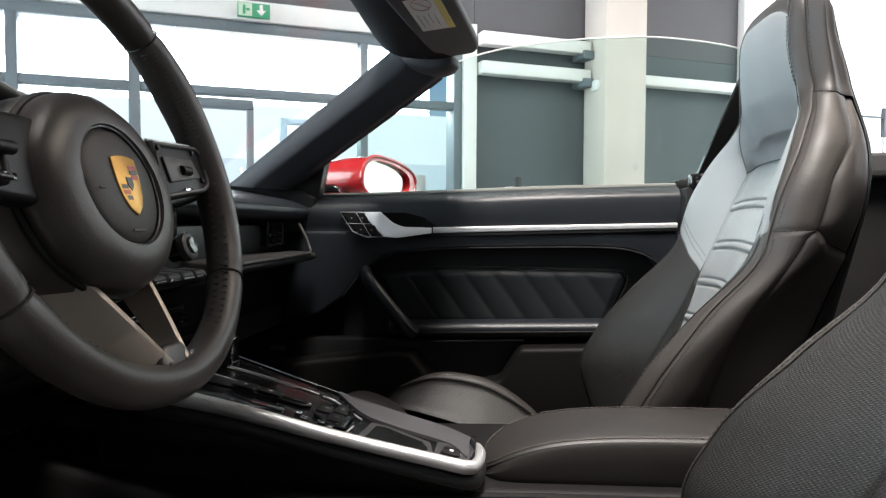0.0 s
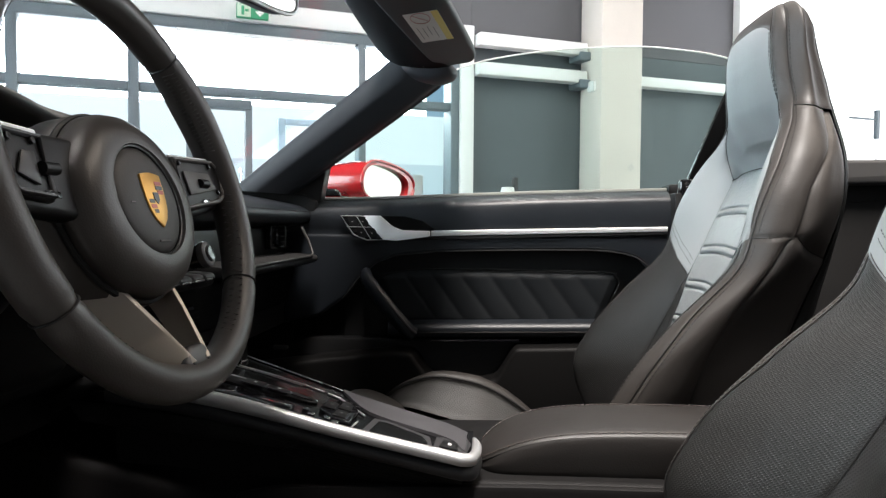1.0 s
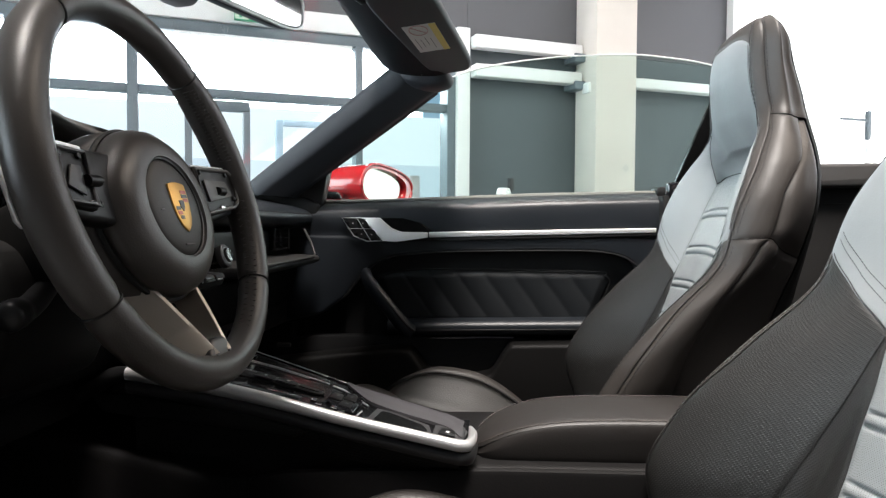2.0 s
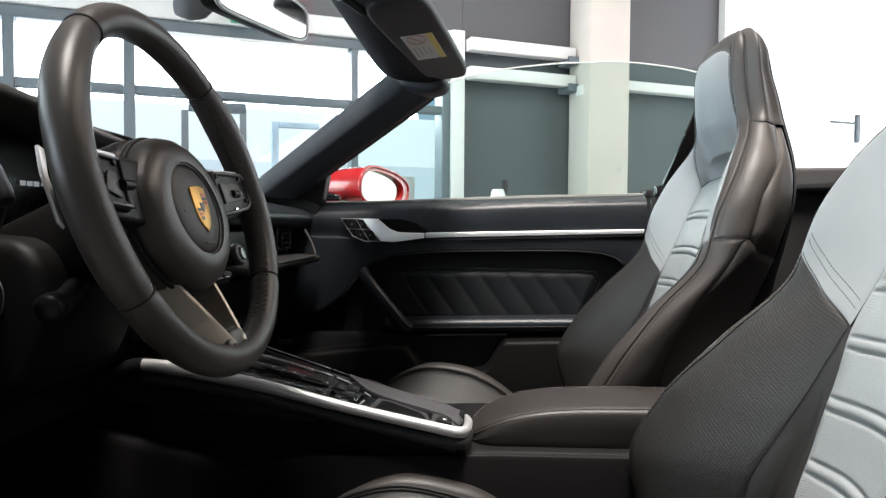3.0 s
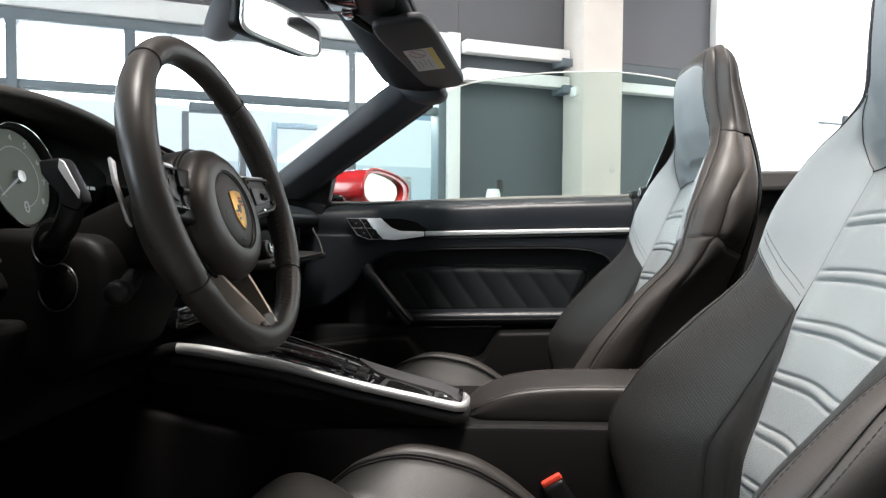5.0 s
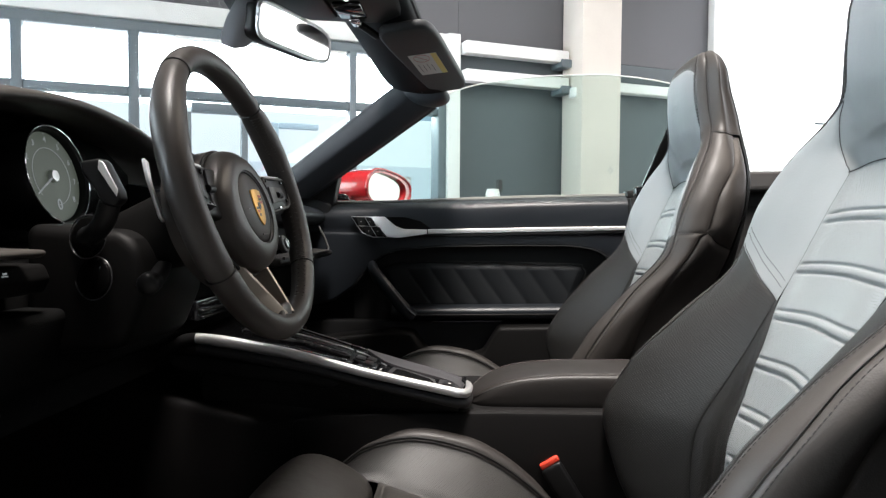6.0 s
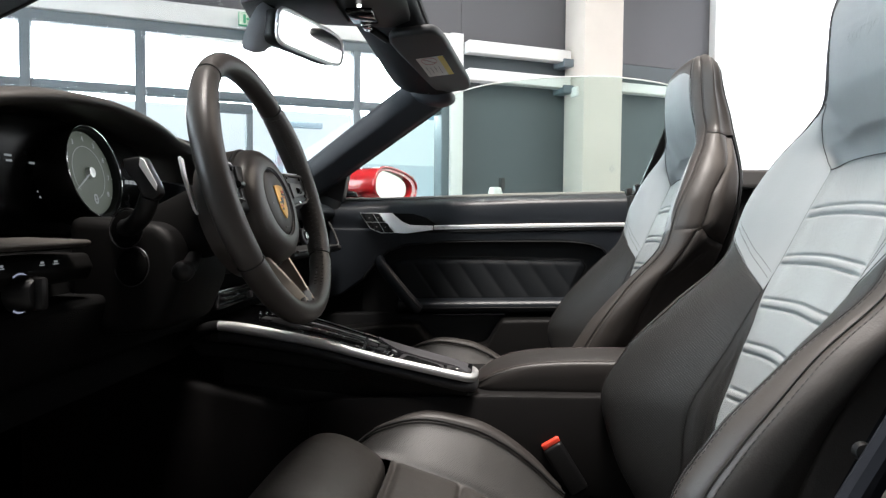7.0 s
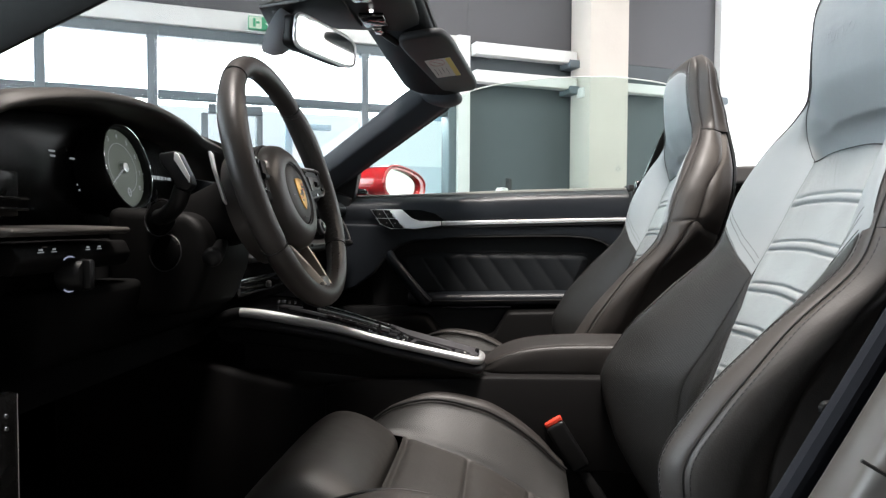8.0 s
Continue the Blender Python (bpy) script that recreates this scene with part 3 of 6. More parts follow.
# Same trim as the far pillar; its shade is put in as darker plastic.
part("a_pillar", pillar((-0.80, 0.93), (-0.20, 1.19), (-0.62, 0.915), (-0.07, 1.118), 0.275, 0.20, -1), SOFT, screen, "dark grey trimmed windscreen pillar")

part("mirror_triangle", slab([(-0.365, 0.952), (-0.383, 0.867), (-0.483, 0.867), (-0.438, 0.927)], 1.545, 1.585, "y", 0.004, 2), PLASTIC, screen, "black triangle cover at the pillar foot")


def header_at(y):
    k = (y - MID) / 0.65
    return Vector((-0.155 - 0.040 * (1 - k * k), y, 1.158 + 0.072 * (1 - k * k)))


rows = []
for y in np.linspace(MID - 0.665, MID + 0.665, 33):
    c = header_at(y)
    end = max(0.0, (abs(y - MID) - 0.60) / 0.065)
    w = 0.075 * (1 - 0.35 * end**2)
    ring = [(-w, 0.012), (-w * 0.9, -0.006), (-w * 0.3, -0.022), (w * 0.5, -0.022), (w, -0.008), (w, 0.014), (w * 0.5, 0.030), (-w * 0.6, 0.028)]
    rows.append(curve([(c.x + a, y, c.z + b - a * 0.12) for a, b in ring], 4, True))
part("header", grid(rows, closed_u=True), HEADER_CLOTH, screen, "dark trimmed windscreen header")
corner = []
for s in np.linspace(0, 1, 13):
    a = s * math.pi
    k = max(0.02, math.sin(a))**0.5
    corner.append([Vector((-0.138 + 0.064 * k * math.cos(b), 1.490 - 0.042 * math.cos(a), 1.1450 + 0.030 * k * math.sin(b) + 0.02 * k * math.cos(b) * -0.35)) for b in np.linspace(0, math.tau, 24, endpoint=False)])
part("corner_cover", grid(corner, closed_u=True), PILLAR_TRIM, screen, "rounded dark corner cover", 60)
part("header_seal", tube([header_at(y) + Vector((0.078, 0, -0.002)) for y in np.linspace(MID - 0.60, MID + 0.60, 30)], 0.007, 8), RUBBER, screen, "black rubber roof seal")
rows = []
for s in np.linspace(0, 1, 9):
    rows.append([Vector((header_at(y).x - 0.07 + (-0.80 - header_at(y).x + 0.07 - 0.10 * (1 - ((y - MID) / 0.67)**2)) * s, MID + (y - MID) * (1 + 0.06 * s), header_at(y).z + 0.015 + (0.80 - header_at(y).z) * s)) for y in np.linspace(MID - 0.68, MID + 0.68, 17)])
pane = part("windscreen_glass", grid(rows + [[p + Vector((-0.003, 0, 0.004)) for p in r] for r in rows[::-1]], closed_v=True), SCREEN_GLASS, screen, "clear windscreen glass")
pane.visible_shadow = False

# overhead console in the header
lamp_unit = thing("overhead_console", "black overhead console with map lights and roof latch", "console")
part("housing", slab([(-0.345, 1.215), (-0.30, 1.195), (-0.17, 1.188), (-0.125, 1.205), (-0.125, 1.245), (-0.345, 1.240)], 0.68, 1.01, "y", 0.012, 3), PLASTIC, lamp_unit, "satin black housing")
part("mirror_shroud", slab([(0.82, -0.40), (0.93, -0.42), (0.955, -0.30), (0.955, -0.24), (0.76, -0.24), (0.77, -0.28)], 1.184, 1.194, "z", 0.004, 2, Matrix(((0, 1, 0, 0), (1, 0, 0, 0), (0, 0, 1, 0), (0, 0, 0, 1)))), PLASTIC, lamp_unit, "black cover behind the mirror")
part("latch_lever", box(-0.220, -0.202, 0.952, 0.995, 1.180, 1.189, 0.003, 2), CHROME, lamp_unit, "chrome latch lever")
part("latch_recess", box(-0.232, -0.185, 0.87, 0.945, 1.181, 1.190, 0.003, 2), GLOSS, lamp_unit)
for y in (0.848,):
    part("map_light", spun([(0.0, -0.002), (0.0035, -0.002), (0.004, 0.002)], pose(-0.203, y, 1.1855), 16), LAMP, lamp_unit, "lit white map light")
part("light_switch", box(-0.225, -0.190, 0.762, 0.795, 1.183, 1.192, 0.004, 2), CHROME, lamp_unit, "chrome trimmed switch row")

# inner mirror
mirror = thing("inside_mirror", "black inside mirror with silver edge below the windscreen header", "mirror")
mm = pose(-0.283, 0.842, 1.128, 0, 3.5, -16)
out = [(math.copysign(abs(math.cos(a))**0.36, math.cos(a)) * 0.107, math.copysign(abs(math.sin(a))**0.45, math.sin(a)) * (0.029 - 0.003 * math.cos(a))) for a in np.linspace(0, math.tau, 40, endpoint=False)]
part("casing", slab(out, -0.030, 0.0, "x", 0.010, 4, mm), PLASTIC, mirror)
part("silver_edge", tube([mm @ Vector((0.001, a * 0.985, b * 0.975)) for a, b in out], 0.0034, 8, True), SILVER, mirror, "thin silver edge")
part("mirror_glass", slab([(a * 0.96, b * 0.93) for a, b in out], 0.0, 0.0025, "x", 0, 1, mm), MIRROR, mirror, "reflecting mirror glass")
part("stem", tube(curve([(-0.30, 0.842, 1.135), (-0.34, 0.842, 1.16), (-0.38, 0.842, 1.20)], 6), 0.013, 12), PLASTIC, mirror)
part("sensor_cover", spun([(0.0, 0.032), (0.020, 0.029), (0.036, 0.020), (0.046, 0.004), (0.048, -0.015), (0.0, -0.016)], pose(-0.348, 0.775, 1.128, 0, 115, 10) @ Matrix.Scale(0.84, 4), 28), SENSOR, mirror, "grey sensor cover on the glass")

# sun visor, passenger side
visor = thing("sun_visor", "black sun visor folded against the header with a white warning sticker", "sun visor")
vm = pose(-0.112, 1.225, 1.170, -3.5, -6, -6)
visor_out = []
for a in np.linspace(0, math.tau, 44, endpoint=False):
    ca, sa = math.cos(a), math.sin(a)
    along = math.copysign(abs(sa)**0.28, sa)
    visor_out.append((math.copysign(abs(ca)**0.34, ca) * 0.060 + (0.008 + 0.009 * (along + 1) if ca < 0 else 0), along * 0.232 + 0.004))
part("panel", slab(visor_out, -0.009, 0.009, "z", 0.007, 4, vm), VISOR_VINYL, visor)
vs = vm @ pose(0.013, 0.0185, 0)
part("sticker", box(-0.034, 0.024, -0.095, 0.050, -0.0096, -0.0092, 0, 1, vs), STICKER, visor, "white warning sticker with small print")
part("sticker_band", box(0.012, 0.024, -0.095, 0.050, -0.0101, -0.0098, 0, 1, vs), STICKER_YELLOW, visor, "yellow sticker band")
part("sticker_ring", tube([vs @ Vector((-0.010 + 0.016 * math.cos(a), -0.070 + 0.024 * math.sin(a), -0.0102)) for a in np.linspace(0, math.tau, 24, endpoint=False)], 0.0008, 6, True), STICKER_RING, visor, "red ring on the sticker")
part("ring_bar", tube([vs @ Vector((-0.020, -0.086, -0.0102)), vs @ Vector((0.000, -0.054, -0.0102))], 0.0007, 6), STICKER_RING, visor)
for k in range(4):
    part("print_bar", box(-0.026 + 0.009 * k, -0.0250 + 0.009 * k, -0.030 + 0.006 * (k % 2), 0.030 - 0.008 * (k % 3), -0.0104, -0.0101, 0, 1, vs), PRINT_DIM, visor)
part("hinge_rod", tube([vm @ Vector(q) for q in ((-0.052, -0.19, 0.0), (-0.066, -0.235, 0.006), (-0.085, -0.24, 0.02))], 0.007, 10), PLASTIC, visor)
part("hinge_rod", tube([vm @ Vector(q) for q in ((-0.050, 0.21, 0.0), (-0.062, 0.24, 0.0), (-0.08, 0.245, -0.002))], 0.010, 10), PLASTIC, visor)

# ---- passenger door ----
door = thing("passenger_door", "closed black leather passenger door with silver strip", "car door")
part("door_skin", slab([(-0.66, 0.30), (0.375, 0.30), (0.375, 0.875), (-0.66, 0.86)], 1.66, 1.72, "y", 0.02, 3), RED, door, "red painted outer skin")
part("door_shell", slab([(-0.66, 0.26), (0.372, 0.26), (0.372, 0.79), (-0.62, 0.79)], 1.575, 1.655, "y", 0.01, 2), PLASTIC, door)
# padded belt with rounded top
belt = []
for x in np.linspace(-0.47, 0.376, 30):
    zt = 0.882 + 0.020 * (x + 0.37) / 0.76 - 0.006 * min(1.0, max(0.0, (0.10 - x) / 0.35))
    sec = [(1.545, 0.795), (1.538, 0.805), (1.534, 0.83), (1.537, zt - 0.028), (1.545, zt - 0.016), (1.565, zt - 0.006), (1.60, zt), (1.625, zt - 0.004), (1.635, zt - 0.03), (1.635, 0.80)]
    belt.append([Vector((x, q.y, q.z)) for q in curve([(0, y, z) for y, z in sec], 3, True)])
bm = grid(belt, closed_u=True)
part("belt_pad", bm, DOOR_LEATHER, door, "black leather belt pad")
part("belt_seam", tube([(x, 1.5435, 0.882 + 0.020 * (x + 0.37) / 0.76 - 0.020 - 0.006 * min(1.0, max(0.0, (0.10 - x) / 0.35))) for x in np.linspace(-0.37, 0.375, 24)], 0.0011, 6), THREAD, door)
part("window_slot_seal", slab([(-0.40, 0.874), (0.378, 0.897), (0.378, 0.9055), (0.10, 0.899), (-0.25, 0.885), (-0.40, 0.8815)], 1.585, 1.604, "y", 0.003, 2), BELT_TOP, door, "pale grey window slot strip")
# middle leather field with a curved lower edge
field = [(-0.47, 0.80), (-0.47, 0.60), (-0.38, 0.62), (-0.325, 0.66), (-0.285, 0.712), (-0.255, 0.737), (-0.209, 0.754), (-0.09, 0.765), (0.20, 0.770), (0.28, 0.763), (0.315, 0.750), (0.335, 0.730), (0.34, 0.69), (0.30, 0.60), (0.372, 0.60), (0.372, 0.80)]
part("upper_field", slab(field, 1.532, 1.572, "y", 0.007, 3), DOOR_LEATHER, door, "black leather upper field with curved edge")
part("field_seam", tube(curve([(x, 1.5305, z) for x, z in field[3:13]], 6), 0.0012, 6), THREAD, door)
part("field_stitching", stitches(curve([(x, 1.530, z + 0.006) for x, z in field[4:12]], 8), 0.004, 0.003, 0.0006), THREAD, door)
part("recess_wall", slab([(-0.33, 0.55), (0.345, 0.55), (0.345, 0.775), (-0.33, 0.775)], 1.566, 1.573, "y", 0, 1), SOFT, door, "dark recessed panel")
# padded insert with slanting pleats
zs, xs = np.linspace(0, 1, 26), np.linspace(-0.262, 0.268, 150)
rows = []
for s in zs:
    row = []
    for x in xs:
        top = 0.722 - 0.012 * max(0, (-0.15 - x) / 0.11)**2 - 0.022 * max(0, (x - 0.235) / 0.033)**2.5
        low = 0.600
        z = low + (top - low) * s
        right = 0.228 + (z - 0.600) * 0.43
        k = (x + 0.262) / 0.53
        xx = -0.262 + 0.055 * (1 - s) + (right - (-0.262 + 0.055 * (1 - s))) * k
        u = (xx + (z - 0.60) * 0.72 + 0.115) / 0.0635
        pleat = 0.0045 * abs(math.sin(math.pi * u))**0.5 if u > 0 else 0.0038
        edge = min(1.0, min(s, 1 - s) * 9, min(k, 1 - k) * 30)
        row.append((xx, 1.560 - pleat * edge - 0.004 * edge, z))
    rows.append(row)
part("pleated_insert", grid(rows), INSERT_LEATHER, door, "pleated black leather insert", 75)
part("insert_piping", tube(curve([(-0.262, 1.556, 0.70), (-0.15, 1.555, 0.7235), (0.225, 1.555, 0.7225), (0.266, 1.555, 0.713), (0.272, 1.555, 0.690), (0.229, 1.555, 0.602)], 8), 0.0014, 8), RUBBER, door)
# pull handle and armrest
pull = curve([(-0.276, 1.535, 0.712), (-0.264, 1.505, 0.698), (-0.232, 1.487, 0.662), (-0.185, 1.480, 0.608), (-0.166, 1.490, 0.588)], 8)
part("pull_handle", tube(pull, 0.013, 12, flat=1.3), DOOR_LEATHER, door, "black leather pull handle")
part("pull_trim", tube([q + Vector((0.008, -0.010, 0.004)) for q in pull[6:]], 0.0035, 8), SATIN_GREY, door, "grey satin handle edge")
rows = []
for x in np.linspace(-0.225, 0.345, 30):
    w = 0.66 if -0.17 < x < 0.30 else 0.5
    sec = [(1.573, 0.607), (1.50, 0.609), (1.476, 0.603), (1.470, 0.592), (1.478, 0.580), (1.50, 0.574), (1.573, 0.572)]
    rows.append([(x, 1.573 - (1.573 - q.y) * w, q.z + 0.012 * (x + 0.2) / 0.5) for q in curve([(0, a, b) for a, b in sec], 4, True)])
part("armrest", grid(rows, closed_u=True), DOOR_LEATHER, door, "black leather door armrest")
part("armrest_seam", tube([(x, 1.5050, 0.589 + 0.012 * (x + 0.2) / 0.5) for x in np.linspace(-0.16, 0.30, 20)], 0.0012, 6), THREAD, door)
part("armrest_strip", tube([(x, 1.508, 0.571 + 0.012 * (x + 0.2) / 0.5) for x in np.linspace(-0.13, 0.06, 10)], 0.0022, 6), GLOSS, door, "gloss black strip")
# lower pocket
part("lower_panel", slab([(-0.66, 0.26), (0.372, 0.26), (0.372, 0.575), (-0.40, 0.57), (-0.62, 0.52)], 1.548, 1.574, "y", 0.01, 2), PLASTIC, door)
part("pocket_front", slab([(-0.62, 0.26), (-0.09, 0.26), (-0.105, 0.47), (-0.128, 0.505), (-0.165, 0.553), (-0.206, 0.556), (-0.36, 0.538), (-0.62, 0.50)], 1.462, 1.546, "y", 0.012, 3), COLUMN_BLACK, door, "black door pocket front")
part("pocket_front", slab([(-0.086, 0.26), (0.35, 0.26), (0.35, 0.578), (0.052, 0.568), (0.040, 0.550), (0.012, 0.502), (-0.02, 0.494), (-0.086, 0.49)], 1.466, 1.546, "y", 0.010, 3), COLUMN_BLACK, door, "black door pocket front")
# strip, lever, switches
rows = []
for x in np.linspace(-0.131, 0.368, 40):
    zc = 0.8030 + 0.0128 * (x + 0.131) / 0.499
    h = 0.0066 - 0.0010 * (x + 0.131) / 0.499
    rows.append([Vector((x, 1.533 - 0.0075 * min(1.0, 1.7 * math.sin(b))**0.8 - 0.0012 * math.sin(b), zc - h * math.cos(b))) for b in np.linspace(0, math.pi, 15)])
part("silver_strip", grid(rows), LEVER_SILVER, door, "brushed silver trim strip", 60)
# Black slab drawn as the shadow along the silver strip.
part("strip_shadow", slab([(-0.20, 0.787), (0.37, 0.805), (0.37, 0.812), (-0.20, 0.80)], 1.526, 1.536, "y", 0.001, 1), RUBBER, door)
# No hollow here: a flat plate carries the lever recess's shade as colour.
part("lever_recess_shade", slab([(-0.246, 0.840), (-0.190, 0.840), (-0.150, 0.830), (-0.125, 0.812), (-0.125, 0.806), (-0.22, 0.805)], 1.5285, 1.533, "y", 0.001, 1), DISPLAY, door, "flat dark plate for the shaded lever recess")
lean = Matrix.Translation((0, -0.815 * 0.30, 0)) @ Matrix(((1, 0, 0, 0), (0, 1, 0.30, 0), (0, 0, 1, 0), (0, 0, 0, 1)))
part("door_lever", slab([(-0.281, 0.841), (-0.243, 0.841), (-0.216, 0.818), (-0.194, 0.8095), (-0.1335, 0.8085), (-0.1335, 0.797), (-0.203, 0.787), (-0.231, 0.789)], 1.514, 1.531, "y", 0.0012, 2, lean), LEVER_SILVER, door, "silver door lever")
part("switch_surround", tube([(x, 1.5225, z) for x, z in ((-0.329, 0.8402), (-0.283, 0.8405), (-0.234, 0.7885), (-0.272, 0.7880), (-0.301, 0.7995))], 0.0014, 6, True), SILVER, door, "thin silver switch surround")
part("switch_panel", slab([(-0.328, 0.8395), (-0.283, 0.840), (-0.234, 0.789), (-0.272, 0.789), (-0.300, 0.800)], 1.523, 1.532, "y", 0.002, 2), GLOSS, door, "gloss black switch panel")
for cx, cz in ((-0.304, 0.828), (-0.281, 0.828), (-0.284, 0.804), (-0.261, 0.803)):
    part("switch", slab([(cx - 0.0125, cz + 0.0105), (cx + 0.0075, cz + 0.0105), (cx + 0.0150, cz - 0.0100), (cx - 0.005, cz - 0.0100)], 1.5205, 1.5235, "y", 0.0008, 1), PLASTIC, door)
    part("switch_mark", box(cx - 0.0010, cx + 0.0020, 1.5198, 1.5203, cz - 0.0012, cz + 0.0012, 0, 1), FADED, door)
for a, b in (((-0.316, 0.8165), (-0.262, 0.8160)), ((-0.294, 0.8395), (-0.262, 0.7890))):
    part("switch_divider", tube([(a[0], 1.5203, a[1]), (b[0], 1.5203, b[1])], 0.0007, 6), SILVER, door, "thin silver divider")
# door glass
rows = []
gx = np.linspace(-0.40, 0.515, 40)
for s in np.linspace(0, 1, 7):
    row = []
    for x in gx:
        top = spline([-0.40, -0.25, -0.089, 0.0, 0.10, 0.203, 0.309, 0.414, 0.504, 0.515], [0.93, 1.07, 1.165, 1.190, 1.2035, 1.211, 1.212, 1.202, 1.184, 1.179], x)
        row.append((x, 1.607 - 0.02 * s, 0.89 + (float(top) - 0.89) * s))
    rows.append(row)
glass = part("door_glass", grid(rows + [[(x, y + 0.004, z) for x, y, z in r] for r in rows[::-1]], closed_v=True), WINDOW, door, "raised green tinted door glass")
glass.visible_shadow = False
part("glass_edge", tube([(p[0], p[1] + 0.002, p[2]) for p in rows[-1]], 0.0018, 6), FRAME_WHITE, door, "pale ground glass edge")
part("door_edge", box(0.384, 0.392, 1.486, 1.4985, 0.68, 0.84, 0.002, 2), RED, door, "red painted door edge in the gap")
part("rear_seal", box(0.3765, 0.392, 1.50, 1.60, 0.30, 0.892, 0.004, 2), RUBBER, door, "black rubber door seal")
# window post behind the door glass
post = thing("quarter_window_post", "black slanting quarter window post behind the door", "window post")
part("post", slab([(0.402, 0.905), (0.452, 0.908), (0.560, 1.150), (0.510, 1.160)], 1.533, 1.560, "y", 0.004, 2), DISPLAY, post)
part("striker", box(0.386, 0.42, 1.500, 1.530, 0.885, 0.920, 0.006, 3), GLOSS, post, "gloss black striker housing")
part("striker_pin", tube([(0.396, 1.497, 0.902), (0.410, 1.497, 0.902)], 0.004, 10), CHROME, post, "chrome striker pin")

# outside mirror
wing = thing("outside_mirror", "red outside mirror with black foot on the passenger door", "mirror")
mc = pose(-0.316, 1.85, 0.925, 0, 0, -11)
rows = []
for s in np.linspace(0, 1, 15):
    r = math.sqrt(max(0.0, 1 - (1 - s)**2.6))
    ring = []
    for a in np.linspace(0, math.tau, 40, endpoint=False):
        ca, sa = math.cos(a), math.sin(a)
        yy = math.copysign(abs(ca)**0.75, ca) * 0.118 * r
        slope = 1.0 - 0.42 * max(0.0, (yy / 0.118 + 0.7) / 1.7)
        zz = math.copysign(abs(sa)**0.8, sa) * (0.064 * slope if sa > 0 else 0.050) * r
        ring.append(mc @ Vector((-0.165 + 0.205 * s + 0.24 * yy, yy, zz)))
    rows.append(ring)
part("housing", grid(rows, closed_u=True), RED, wing, "red painted mirror housing")
ring = [Vector(p) for p in rows[-1]]
cen = sum(ring, Vector()) / len(ring)
part("rim", tube(ring, 0.0045, 10, True), RED, wing, "red rim")
glass_ring = [cen + (p - cen) * 0.85 + mc.to_3x3() @ Vector((-0.012, -0.014, -0.002)) for p in ring]
part("inner_rim", grid([ring, [q + mc.to_3x3() @ Vector((0.012, 0, 0)) for q in glass_ring], glass_ring], closed_u=True), RED, wing, "red inner rim", 60)
bm = bmesh.new()
bm.faces.new([bm.verts.new(p) for p in glass_ring])
part("mirror_glass", bm, WING_MIRROR, wing, "reflecting mirror glass")
part("foot", slab([(-0.50, 0.885), (-0.36, 0.885), (-0.37, 0.905), (-0.47, 0.908)], 1.66, 1.84, "y", 0.008, 3), GLOSS, wing, "gloss black mirror foot")

# ---- seats ----
# back: by height, half width, middle front, crest front, side rear, back rear, groove half width
BACK_Z = [0.36, 0.42, 0.48, 0.56, 0.63, 0.70, 0.78, 0.85, 0.90, 0.93, 0.96, 1.00, 1.06, 1.095]
BACK_W = [0.200, 0.210, 0.222, 0.236, 0.242, 0.244, 0.243, 0.235, 0.218, 0.199, 0.174, 0.148, 0.136, 0.131]
BACK_C = [0.330, 0.320, 0.312, 0.318, 0.345, 0.375, 0.415, 0.450, 0.476, 0.490, 0.476, 0.457, 0.453, 0.456]
BACK_B = [0.278, 0.240, 0.211, 0.194, 0.229, 0.294, 0.375, 0.398, 0.422, 0.440, 0.460, 0.478, 0.480, 0.484]
BACK_S = [0.305, 0.292, 0.285, 0.296, 0.326, 0.372, 0.452, 0.492, 0.502, 0.507, 0.511, 0.513, 0.508, 0.501]
BACK_R = [0.390, 0.405, 0.420, 0.440, 0.460, 0.485, 0.510, 0.530, 0.540, 0.542, 0.543, 0.542, 0.532, 0.522]
BACK_G = [0.120, 0.120, 0.118, 0.114, 0.110, 0.108, 0.106, 0.105, 0.104, 0.104, 0.105, 0.108, 0.104, 0.099]
DOME, TOP = 1.068, 1.157


